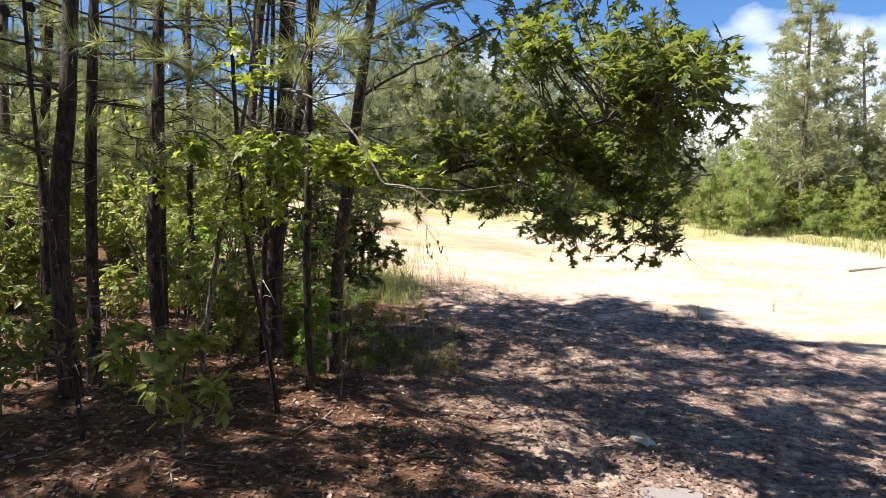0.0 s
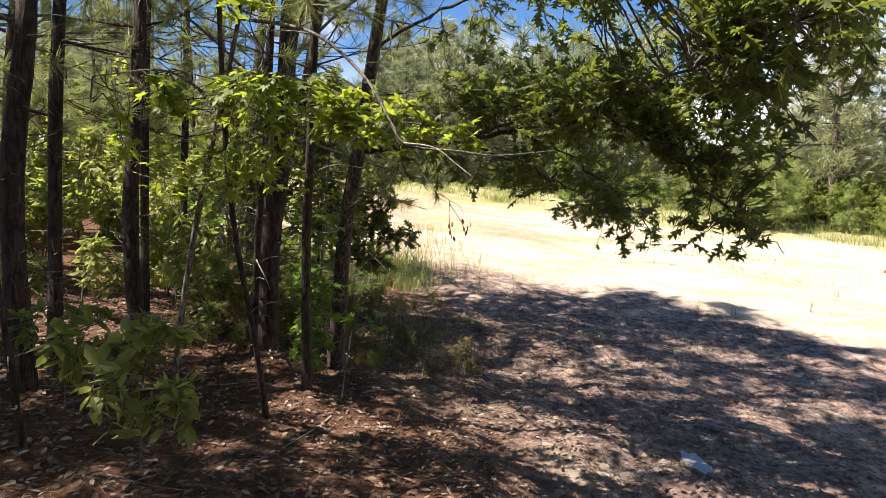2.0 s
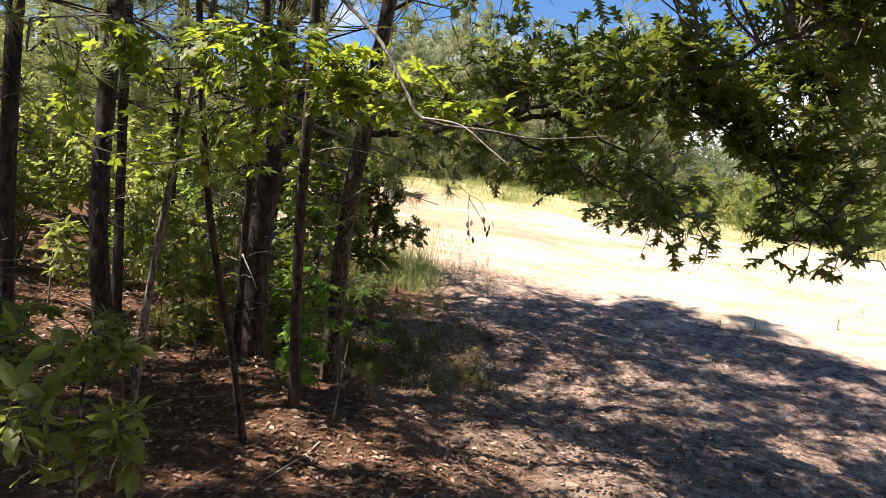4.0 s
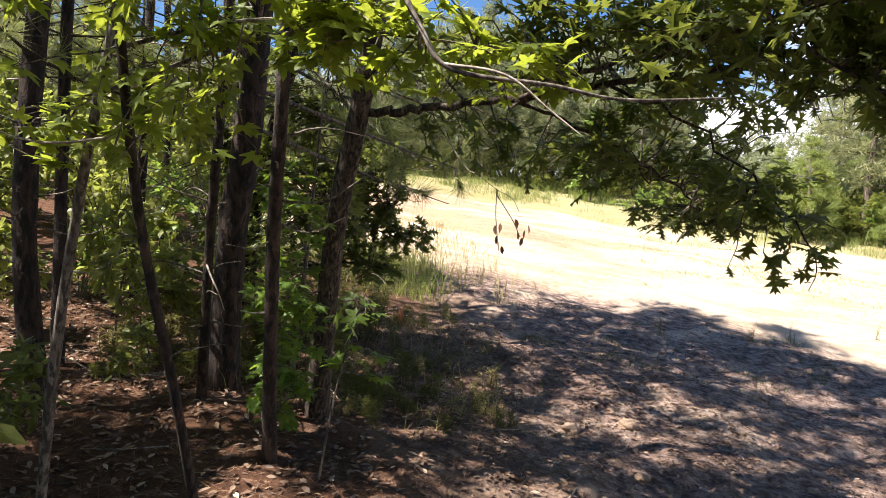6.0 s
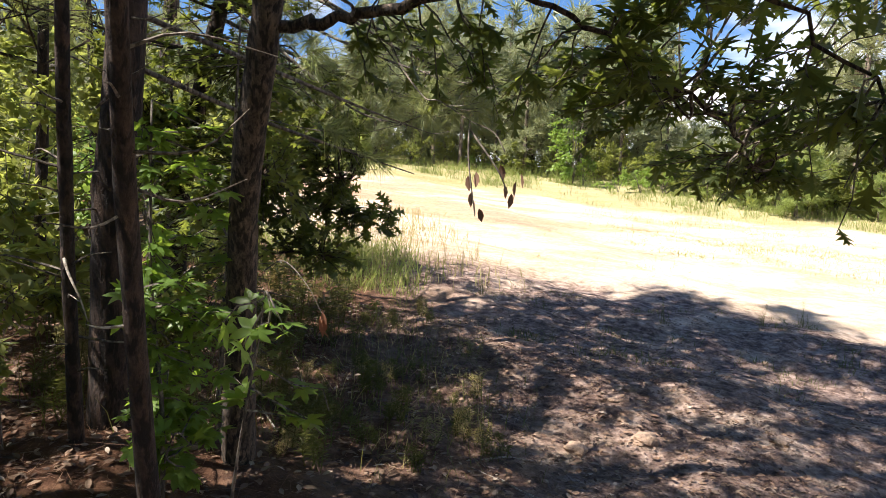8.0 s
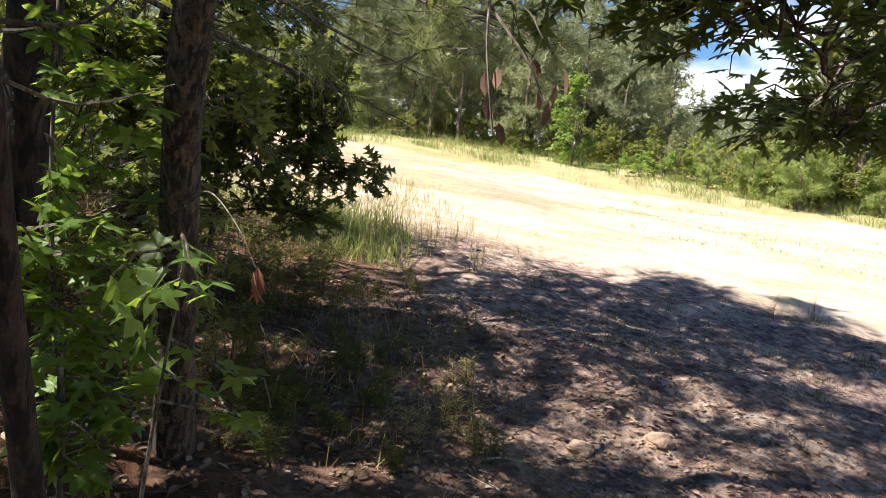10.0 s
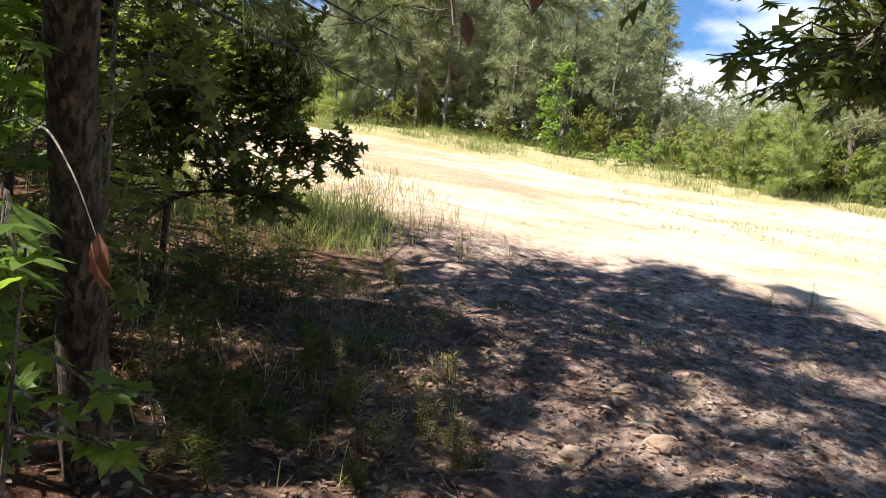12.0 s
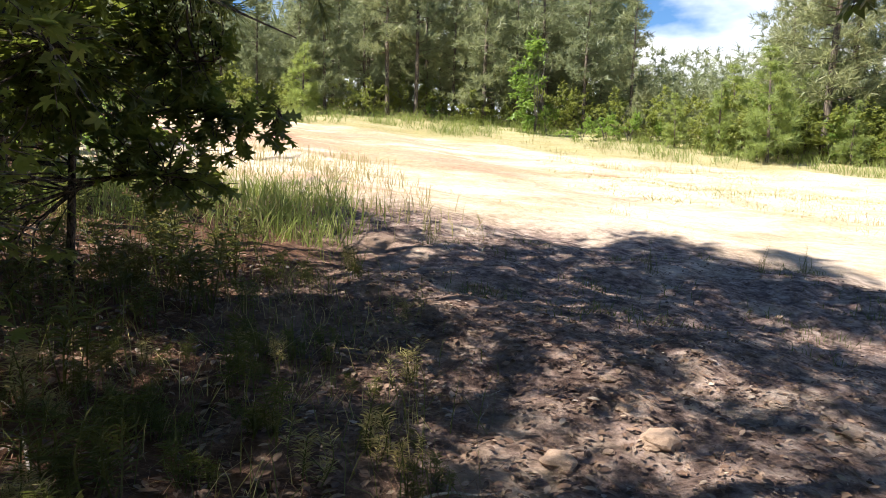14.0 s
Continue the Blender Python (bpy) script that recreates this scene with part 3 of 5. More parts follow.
# unseen trees added round and behind the path, whose crowns shade the track
tall_pine(14, [on_ground(-1.9, -2.2), (-1.9, -2.2, 2.0), (-1.9, -2.1, 3.5)], 0.1, 12.0, "added unseen tall pine that casts shade, behind the start of the path", 0.4, 2.6, 18, 17, 10)
tall_pine(15, [on_ground(2.6, -1.6), (2.6, -1.6, 2.0), (2.6, -1.5, 3.5)], 0.1, 11.0, "added unseen tall pine that casts shade, standing behind the track", 0.45, 2.6, 18, 17, 8)


def oak_tree():
    """The leaning oak beside the track, its limbs reaching out over it."""
    rng = np.random.default_rng(40)
    base = on_ground(-1.03, 6.3)
    ob = thing("oak_tree", base, "leaning young oak with pale scaly bark, limbs over the track", "oak tree")
    o = np.array(base)
    line = smooth_line(local([(-1.03, 6.3, base[2] - 0.15), (-0.97, 6.12, 0.8), (-0.9, 5.93, 1.4), (-0.78, 5.74, 1.95), (-0.68, 5.58, 2.5), (-0.45, 5.4, 4.0), (-0.3, 5.3, 6.0)], base), 8)
    part("trunk", tri_mesh("trunk", *tube(line, [0.074, 0.059, 0.053, 0.051, 0.047, 0.04, 0.028, 0.014], 14, 0.04, rng), OAK_BARK, True), ob)
    limbs = {
        "over": ([(-0.78, 5.74, 1.93), (-0.6, 5.72, 1.95), (-0.38, 5.65, 1.97), (-0.06, 5.42, 1.99), (0.3, 5.27, 2.05), (0.75, 5.1, 2.12), (1.3, 4.7, 2.3)], 0.022),
        "low": ([(-0.06, 5.42, 1.98), (0.2, 5.45, 1.9), (0.55, 5.75, 1.78), (0.85, 6.0, 1.66), (1.05, 6.3, 1.52)], 0.009),
        "droop": ([(0.3, 5.27, 2.04), (0.6, 5.2, 1.9), (0.95, 5.2, 1.62), (1.2, 5.25, 1.38)], 0.007),
        "front": ([(-0.06, 5.42, 1.99), (0.2, 5.0, 2.05), (0.6, 4.5, 2.1), (1.0, 3.9, 2.2), (1.25, 3.4, 2.3)], 0.011),
        "side": ([(0.6, 4.5, 2.1), (1.0, 4.45, 1.85), (1.35, 4.35, 1.5), (1.55, 4.3, 1.38)], 0.006),
        "tall": ([(-0.67, 5.56, 2.6), (-0.3, 5.5, 2.8), (0.2, 5.4, 3.0), (0.9, 4.9, 3.2), (1.5, 4.6, 3.3)], 0.012),
        "far": ([(-0.6, 5.5, 3.0), (-0.1, 6.1, 3.5), (0.6, 6.8, 4.0), (1.4, 6.9, 4.4)], 0.022),
        "crest": ([(-0.38, 5.35, 5.0), (0.1, 5.5, 5.6), (0.8, 5.6, 6.2)], 0.018),
    }
    joints = []
    for pts, r in limbs.values():
        arm = smooth_line(local(pts, base), 6)
        arm[2:] += rng.normal(0, 0.011, (len(arm) - 2, 3))
        joints.append(arm[3:])
        part("limb", tri_mesh("limb", *tube(arm, [r, r * 0.75, r * 0.4], 8, 0.05, rng), OAK_BARK, True), ob)
    joints = np.vstack(joints)
    wood = Heap()

    def blob(c, r, n):
        return (tuple(np.array(c) - o), r, n)

    blobs = [
        blob((0.3, 5.2, 2.35), (1.0, 0.5, 0.35), 112),
        blob((0.75, 6.05, 1.88), (0.8, 0.5, 0.22), 76),
        blob((1.0, 5.2, 1.6), (0.3, 0.25, 0.25), 22),
        blob((1.0, 6.35, 1.63), (0.42, 0.25, 0.11), 30),
        blob((1.3, 4.4, 1.62), (0.32, 0.22, 0.24), 24),
        blob((0.6, 4.6, 2.2), (0.5, 0.45, 0.27), 84),
        blob((0.85, 4.3, 2.6), (0.75, 0.7, 0.4), 150),
        blob((1.15, 3.5, 2.4), (0.35, 0.4, 0.35), 45),
        blob((1.4, 4.1, 2.35), (0.33, 0.5, 0.4), 100),
        blob((1.25, 4.5, 2.0), (0.36, 0.3, 0.22), 70),
        blob((1.05, 4.7, 2.2), (0.3, 0.3, 0.2), 40),
        blob((0.2, 5.7, 2.05), (0.8, 0.3, 0.3), 40),
        blob((0.95, 5.6, 2.2), (0.45, 0.4, 0.22), 34),
        blob((0.3, 5.4, 3.0), (1.2, 0.7, 0.4), 54),
        blob((0.9, 5.6, 4.0), (1.5, 1.3, 0.7), 22),
        blob((-0.2, 6.2, 5.5), (1.6, 1.5, 1.0), 18),
    ]
    crown = crown_of(rng, blobs, joints, OAK_T, 0.102, wood, 7, 0.36, 0.1)
    part("twigwork", wood.mesh("twigwork", TWIG), ob, kind="stuff")
    part("foliage", crown.mesh("foliage", OAK_LEAF), ob, kind="stuff")
    # a bare twig that hangs from the limb with a few withered leaves
    dry, curl = Heap(), Heap()
    for pts in ([(-0.4, 5.72, 1.96), (-0.33, 5.6, 1.8), (-0.25, 5.5, 1.69), (-0.2, 5.35, 1.66), (-0.12, 5.25, 1.6), (-0.06, 5.22, 1.57), (-0.03, 5.2, 1.52)], [(-0.12, 5.25, 1.6), (-0.12, 5.2, 1.5), (-0.1, 5.18, 1.36)], [(-0.12, 5.25, 1.58), (-0.05, 5.2, 1.48), (-0.02, 5.2, 1.42)]):
        dry.add(*tube(smooth_line(local(pts, base), 6), [0.0028, 0.0014], 4))
    spots = local([(-0.1, 5.18, 1.4), (-0.09, 5.2, 1.38), (-0.03, 5.2, 1.44), (0.0, 5.2, 1.45), (-0.12, 5.2, 1.46), (-0.01, 5.2, 1.42), (-0.1, 5.2, 1.47), (-0.04, 5.21, 1.49), (-0.11, 5.19, 1.42), (0.01, 5.2, 1.47)], base)
    n = len(spots)
    curl.add(*stamp(LEAF_T, spots, np.tile([0.1, 0.05, -1.0], (n, 1)) + rng.normal(0, 0.2, (n, 3)), rng.normal(size=(n, 3)), np.full(n, 0.04)))
    part("dry_twig", dry.mesh("dry_twig", TWIG), ob, "bare hanging twig")
    part("withered_leaves", curl.mesh("withered_leaves", BROWNED), ob, "brown withered leaves")
    return ob


oak_tree()


def gum_tree(seed, points, radius, limb_ends, blobs, label, size=0.085, leaves=7, template=STAR_T, leaf=GUM_LEAF, name="sweetgum_tree", category="sapling", bark=TWIG, flat=0.35):
    """A slender broad-leaved sapling: stem, limbs to the given ends, flat layers of leaves."""
    rng = np.random.default_rng(seed)
    base = points[0]
    o = np.array(base)
    ob = thing(name, base, label, category)
    pts = local(points, base)
    pts[0] = (0, 0, -0.12)
    line = smooth_line(pts, 6)
    part("stem", tri_mesh("stem", *tube(line, [radius, radius * 0.8, radius * 0.35], 8, 0.04, rng), bark, True), ob)
    joints = [line[len(line) // 3:]]
    wood = Heap()
    for e in limb_ends:
        e = np.array(e) - o
        s = line[np.argmin(np.abs(line[:, 2] - (e[2] - 0.1)))]
        arm = smooth_line([s, (s + e) / 2 + np.array([0, 0, 0.08]) + rng.normal(0, 0.04, 3), e], 5)
        wood.add(*tube(arm, [radius * 0.45, radius * 0.15], 5))
        joints.append(arm)
    crown = crown_of(rng, [(tuple(np.array(c) - o), r, n) for c, r, n in blobs], np.vstack(joints), template, size, wood, leaves, 0.28, 0.05, flat)
    part("twigwork", wood.mesh("twigwork", bark), ob, kind="stuff")
    part("foliage", crown.mesh("foliage", leaf), ob, kind="stuff")
    return ob


GUM = gum_tree(60, [on_ground(-1.75, 4.9), (-1.6, 4.75, 1.0), (-1.4, 4.6, 1.8), (-1.2, 4.5, 2.6), (-1.1, 4.4, 3.6)], 0.02,
         [(-0.1, 4.35, 1.95), (-0.6, 4.3, 2.0), (-1.7, 4.0, 2.1), (-0.9, 4.1, 2.15), (-1.3, 4.2, 2.9)],
         [((-0.95, 4.2, 2.05), (0.75, 0.4, 0.13), 84), ((-0.35, 4.35, 1.95), (0.5, 0.28, 0.1), 40), ((-1.3, 4.4, 1.75), (0.55, 0.4, 0.16), 40), ((-1.1, 4.3, 2.8), (0.7, 0.6, 0.4), 16)],
         "sweetgum sapling with sunlit yellow-green star leaves", 0.076)
gum_tree(61, [on_ground(-1.12, 5.75), (-1.13, 5.78, 0.6), (-1.18, 5.8, 1.1), (-1.2, 5.85, 1.7)], 0.01,
         [(-1.0, 5.7, 0.55), (-1.25, 5.75, 1.0)],
         [((-1.12, 5.85, 0.78), (0.24, 0.2, 0.5), 74), ((-1.15, 5.95, 1.4), (0.3, 0.25, 0.3), 18)],
         "low sweetgum sapling with glossy green star leaves", 0.08, 7, STAR_T, DEEP_LEAF)
SEEDLING = gum_tree(62, [on_ground(-0.85, 5.55), (-0.78, 5.5, 0.6), (-0.68, 5.4, 1.05)], 0.006,
         [(-0.62, 5.25, 1.1)],
         [((-0.68, 5.3, 1.06), (0.2, 0.16, 0.08), 4), ((-0.66, 5.5, 0.82), (0.22, 0.14, 0.1), 5)],
         "spindly sweetgum seedling with a few large star leaves", 0.088, 4, STAR_T, DEEP_LEAF)
HICKORY = gum_tree(63, [on_ground(-1.35, 3.95), (-1.33, 3.92, 0.7), (-1.25, 3.9, 1.0)], 0.008,
         [(-1.6, 3.75, 0.95), (-1.1, 3.9, 0.98), (-1.05, 3.75, 0.72), (-1.4, 3.6, 0.78)],
         [((-1.5, 3.8, 0.9), (0.26, 0.2, 0.14), 18), ((-1.15, 3.85, 0.96), (0.16, 0.14, 0.07), 8), ((-1.2, 3.75, 0.7), (0.34, 0.24, 0.16), 24)],
         "low hickory seedling with broad drooping leaves", 0.105, 7, LEAF_T, SHRUB_LEAF, "hickory_seedling", "seedling", TWIG, 0.5)
HICKORY.matrix_basis = turned(-1.48, 4.0, 0.0)
tagged(HICKORY, group="seedlings under the pines")
for i, (x, y, s) in enumerate(((-2.3, 4.75, 0.8), (-2.75, 4.3, 0.75), (-2.0, 5.35, 0.7), (-2.45, 6.7, 0.9), (-3.2, 5.4, 1.0), (-2.05, 7.2, 0.9), (-3.4, 6.8, 1.0), (-3.5, 4.4, 0.9), (-1.75, 7.4, 0.7), (-4.0, 5.6, 1.1), (-1.9, 6.1, 0.55), (-2.9, 7.6, 1.1))):
    copy_thing(HICKORY, turned(x, y, i * 2.3 + 0.7, s))
# oak scrub left of the track, its leafy tips reaching out towards the clearing
gum_tree(64, [on_ground(-1.7, 8.4), (-1.65, 8.4, 0.9), (-1.6, 8.4, 1.8), (-1.5, 8.3, 2.8)], 0.022,
         [(-0.6, 8.25, 1.3), (-0.85, 8.1, 1.5), (-1.0, 7.9, 1.0), (-1.3, 7.6, 1.5), (-1.3, 7.8, 2.3), (-2.3, 8.2, 1.8)],
         [((-1.15, 8.1, 1.25), (0.45, 0.4, 0.3), 90), ((-1.45, 7.9, 1.85), (0.6, 0.6, 0.45), 130), ((-1.95, 8.0, 1.2), (0.6, 0.5, 0.7), 130), ((-1.6, 8.3, 2.6), (0.7, 0.6, 0.5), 90), ((-0.72, 8.2, 1.26), (0.2, 0.18, 0.12), 16), ((-1.0, 8.0, 0.98), (0.3, 0.3, 0.12), 22), ((-2.5, 8.2, 1.7), (0.5, 0.5, 0.9), 110)] + [((x, y, z), (0.28, 0.3, 0.25), 36) for x, y, z in ((-1.68, 8.0, 1.35), (-1.66, 8.0, 1.8), (-1.3, 8.1, 1.4), (-1.3, 8.1, 1.85), (-1.0, 8.15, 1.55), (-1.0, 8.1, 1.95), (-1.5, 8.3, 2.2), (-2.0, 8.0, 1.6), (-2.0, 8.0, 2.1))],
         "dark leafy oak scrub beside the clearing", 0.105, 6, OAK_T, OAK_LEAF, "oak_sapling", "sapling", OAK_BARK, 0.6)
gum_tree(65, [on_ground(-1.35, 6.95), (-1.3, 6.9, 0.7), (-1.25, 6.85, 1.4), (-1.2, 6.8, 2.2)], 0.014,
         [(-0.9, 6.7, 0.9), (-1.0, 7.0, 1.4), (-1.6, 6.9, 1.2)],
         [((-1.15, 6.9, 1.1), (0.4, 0.3, 0.6), 38), ((-1.2, 7.1, 2.0), (0.5, 0.4, 0.5), 22)],
         "leafy green shrub between the trunks", 0.075, 8, STAR_T, SHRUB_LEAF, "sweetgum_sapling", "sapling")

# added sweetgum: its crown, out of view, shapes the shade; only a low sprig shows
gum_tree(66, [on_ground(2.5, 1.2), (2.45, 1.5, 2.2), (2.2, 2.5, 4.5), (1.8, 3.6, 7.0), (1.6, 4.2, 9.0)], 0.11,
         [(3.2, 4.5, 7.0), (0.4, 4.6, 7.2), (1.5, 6.0, 7.4), (2.8, 2.6, 6.0), (0.6, 2.6, 6.5), (2.6, 5.2, 8.2), (2.68, 3.9, 2.3), (-0.9, 4.2, 6.5)],
         [((1.7, 4.0, 7.2), (2.7, 2.2, 1.5), 520), ((1.7, 4.2, 8.8), (1.8, 1.8, 0.9), 150), ((0.1, 2.6, 7.0), (1.6, 1.4, 0.9), 150), ((-0.9, 4.2, 6.4), (0.8, 0.7, 0.45), 80), ((-0.6, 5.1, 7.0), (0.9, 0.7, 0.4), 80), ((1.2, 6.4, 7.2), (1.1, 0.9, 0.5), 110), ((2.72, 3.95, 2.15), (0.2, 0.2, 0.35), 8)],
         "broad leaning sweetgum with an added unseen crown that shades the track", 0.15, 11, STAR_T, BRIGHT_LEAF, "sweetgum_tree", "tree", OAK_BARK, 0.7)
# two added oaks, out of view, placed to shade the near ground
gum_tree(67, [on_ground(-3.6, -0.6), (-3.6, -0.5, 2.5), (-3.5, 0.3, 4.6), (-3.2, 1.2, 7.4)], 0.1,
         [(-1.9, 1.8, 6.2), (-4.4, 1.4, 6.2), (-3.2, 2.6, 6.3), (-3.6, 0.2, 6.0), (-2.0, 0.8, 6.4)],
         [((-3.1, 1.5, 6.4), (2.0, 1.2, 0.9), 330), ((-3.1, 1.3, 7.4), (1.3, 1.0, 0.6), 90), ((-1.6, 1.3, 6.5), (1.2, 1.0, 0.6), 130)],
         "added unseen broad oak whose crown shades the start of the path", 0.15, 7, OAK_T, OAK_LEAF, "oak_tree", "tree", OAK_BARK, 0.7)
gum_tree(68, [on_ground(-6.8, -0.4), (-6.7, -0.3, 2.5), (-6.4, 0.2, 4.6), (-6.0, 1.0, 7.6)], 0.1,
         [(-4.9, 2.2, 6.8), (-7.4, 2.2, 6.6), (-5.8, 3.0, 6.8), (-6.2, 0.6, 6.4)],
         [((-6.2, 2.3, 6.9), (2.1, 1.4, 0.9), 360), ((-6.0, 1.0, 7.8), (1.3, 1.0, 0.6), 80), ((-6.0, 3.0, 6.6), (1.3, 0.8, 0.6), 150), ((-5.9, 4.0, 6.6), (1.0, 0.6, 0.5), 110)],
         "added unseen broad oak beside the track, dense with leaves to shade it", 0.15, 7, OAK_T, OAK_LEAF, "oak_tree", "tree", OAK_BARK, 0.7)


# two more added oaks whose tops, out of view, fill in the ground's shade
gum_tree(69, [on_ground(-2.75, 9.3), (-2.72, 9.3, 1.5), (-2.5, 9.2, 3.2), (-2.2, 9.0, 5.6)], 0.045,
         [(-1.4, 8.8, 5.0), (-3.0, 9.2, 5.0), (-2.0, 9.9, 5.2), (-2.3, 8.2, 5.0), (-1.2, 9.5, 5.2), (-0.4, 9.8, 5.4)],
         [((-2.1, 9.0, 5.2), (1.5, 1.2, 0.5), 260), ((-1.0, 9.0, 5.3), (0.7, 0.9, 0.4), 110), ((-0.3, 9.8, 5.4), (0.9, 0.8, 0.4), 120), ((-1.3, 10.3, 5.4), (1.0, 0.6, 0.4), 100)],
         "added slender young oak with a broad leafy unseen top that casts shade", 0.13, 7, OAK_T, OAK_LEAF, "oak_tree", "tree", OAK_BARK, 0.7)
gum_tree(70, [on_ground(-6.2, 6.4), (-6.2, 6.4, 2.5), (-5.9, 6.2, 4.8), (-5.3, 5.9, 7.2)], 0.08,
         [(-4.3, 5.7, 6.6), (-6.2, 6.0, 6.6), (-5.2, 6.6, 6.7), (-5.2, 5.2, 6.6)],
         [((-5.2, 5.8, 6.8), (1.4, 0.9, 0.6), 190), ((-4.0, 5.9, 6.4), (0.8, 0.6, 0.4), 100)],
         "added young oak in the woods with a dense unseen top that casts shade", 0.14, 7, OAK_T, OAK_LEAF, "oak_tree", "tree", OAK_BARK, 0.7)


def low_bough(tree, points, seed, tufts=9):
    """A low half-bare bough of a pine, its twigs ending in needle tufts."""
    rng = np.random.default_rng(seed)
    o = np.array(tree.matrix_basis.translation)
    arm = smooth_line([np.array(p) - o for p in points], 6)
    bough = part("bough", tri_mesh("bough", *tube(arm, [0.014, 0.009, 0.003], 6), TWIG, True), tree, "dark low bough, half bare")
    wood, green = Heap(), Heap()
    for i in range(tufts * 2):
        k = rng.uniform(0.2, 1.0)
        s = np.array([np.interp(k, np.linspace(0, 1, len(arm)), arm[:, a]) for a in range(3)])
        way = unit(arm[-1] - arm[0]) * 0.5 + rng.normal(0, 0.5, 3) * np.array([1, 1, 0.5])
        e = s + way * rng.uniform(0.15, 0.45)
        wood.add(*tube(smooth_line([s, (s + e) / 2 + rng.normal(0, 0.02, 3), e], 3), [0.004, 0.0015], 3))
        if i % 2:
            green.add(*stamp(BURST, [e], [unit(e - s) + np.array([0, 0, -0.2])], [rng.normal(size=3)], [0.2]))
    part("twigwork", wood.mesh("twigwork", TWIG), bough, kind="stuff")
    part("foliage", green.mesh("foliage", NEEDLE), bough, kind="stuff")


low_bough(SCRUB_PINE, [(-1.85, 8.4, 2.75), (-1.3, 7.8, 2.3), (-0.8, 7.7, 1.92), (-0.48, 7.62, 1.82)], 901, 5)
low_bough(SCRUB_PINE, [(-1.8, 8.4, 3.0), (-1.1, 8.3, 2.7), (-0.5, 8.2, 2.35), (0.2, 8.1, 2.1)], 902, 9)
low_bough(SCRUB_PINE, [(-1.8, 8.4, 3.0), (-1.2, 7.9, 2.5), (-0.6, 7.6, 2.2), (-0.1, 7.5, 2.05)], 906, 20)
low_bough(SCRUB_PINE, [(-1.85, 8.4, 2.6), (-1.2, 8.3, 2.3), (-0.6, 8.2, 2.1), (-0.15, 8.1, 1.98)], 907, 20)
low_bough(SCRUB_PINE, [(-1.75, 8.4, 3.1), (-0.9, 8.5, 2.65), (-0.2, 8.5, 2.35), (0.4, 8.4, 2.18)], 908, 20)
rng_b = np.random.default_rng(950)
for tree, x, y in EDGE_PINES:  # low boughs full of needles at the edge of the woods
    for k in range(2 if x > -3 else 7):
        a, z, r = rng_b.uniform(0, 6.28), rng_b.uniform(1.75, 3.6), rng_b.uniform(0.7, 1.3)
        c, q = math.cos(a) * r, math.sin(a) * r
        low_bough(tree, [(x, y, z), (x + 0.4 * c, y + 0.4 * q, z + 0.1), (x + 0.75 * c, y + 0.75 * q, z + 0.14), (x + c, y + q, z + rng_b.uniform(-0.1, 0.3))], 960 + k, 9)
low_bough(LEAN_PINE, [(-1.5, 6.24, 1.9), (-1.1, 6.7, 1.74), (-0.78, 7.06, 1.64), (-0.4, 7.6, 1.53)], 909, 3)
low_bough(LEAN_PINE, [(-1.48, 6.22, 2.1), (-1.0, 6.8, 1.96), (-0.65, 7.4, 1.87), (-0.35, 7.9, 1.81)], 910, 7)
low_bough(LEAN_PINE, [(-1.44, 6.2, 2.4), (-1.2, 5.6, 2.65), (-0.9, 4.7, 2.75), (-0.75, 4.1, 2.6)], 903, 14)
low_bough(LEAN_PINE, [(-1.46, 6.2, 2.2), (-1.6, 5.6, 2.5), (-1.8, 4.8, 2.7), (-2.0, 4.2, 2.6)], 904, 14)
low_bough(LEAN_PINE, [(-1.4, 6.15, 2.6), (-1.0, 5.9, 2.9), (-0.5, 5.2, 2.95), (-0.2, 4.6, 2.8)], 905, 14)



def bent_twig(tree, points, radius, mat, label):
    """A single bare twig of a tree."""
    o = np.array(tree.matrix_basis.translation)
    return part("bare_twig", tri_mesh("bare_twig", *tube(smooth_line([np.array(p) - o for p in points], 6), [radius, radius * 0.7, radius * 0.3], 6), mat, True), tree, label)


def cone(tree, at, size, seed):
    """A pine cone: an egg of overlapping scales."""
    bm = bmesh.new()
    bmesh.ops.create_uvsphere(bm, u_segments=12, v_segments=10, radius=0.5)
    for v in bm.verts:
        ring = round((v.co.z + 0.5) * 10)
        push = 1.0 + (0.16 if (ring + round(math.atan2(v.co.y, v.co.x) * 12 / 6.283)) % 2 else -0.1)
        v.co.x *= 0.62 * push
        v.co.y *= 0.62 * push
    me = bpy.data.meshes.new("cone")
    bm.to_mesh(me)
    bm.free()
    me.materials.append(PINE_BARK)
    ob = part("cone", me, tree, "dark woody pine cone")
    ob.matrix_basis = Matrix.Translation(Vector(at) - tree.matrix_basis.translation) @ Matrix.Rotation(seed, 4, "X") @ Matrix.Scale(size, 4)


for i, spot in enumerate(((-2.5, 3.92, 2.79), (-2.42, 3.96, 2.82), (-2.3, 4.0, 2.85), (-2.46, 3.95, 2.72))):
    cone(WHIP_PINE, spot, 0.075, 0.7 * i)
bent_twig(WHIP_PINE, [(-2.28, 4.02, 2.6), (-2.35, 3.98, 2.8), (-2.44, 3.94, 2.84), (-2.54, 3.9, 2.8)], 0.005, TWIG, "cone-bearing twig")
bent_twig(PALE_PINE, [(-1.57, 5.98, 1.1), (-1.56, 5.94, 1.13), (-1.52, 5.9, 1.08), (-1.47, 5.88, 1.0), (-1.43, 5.86, 0.92)], 0.007, DEAD_TWIG, "bleached bent twig")
bent_twig(PALE_PINE, [(-1.58, 6.0, 0.98), (-1.54, 5.94, 1.0), (-1.45, 5.85, 0.99)], 0.004, DEAD_TWIG, "bleached twig")
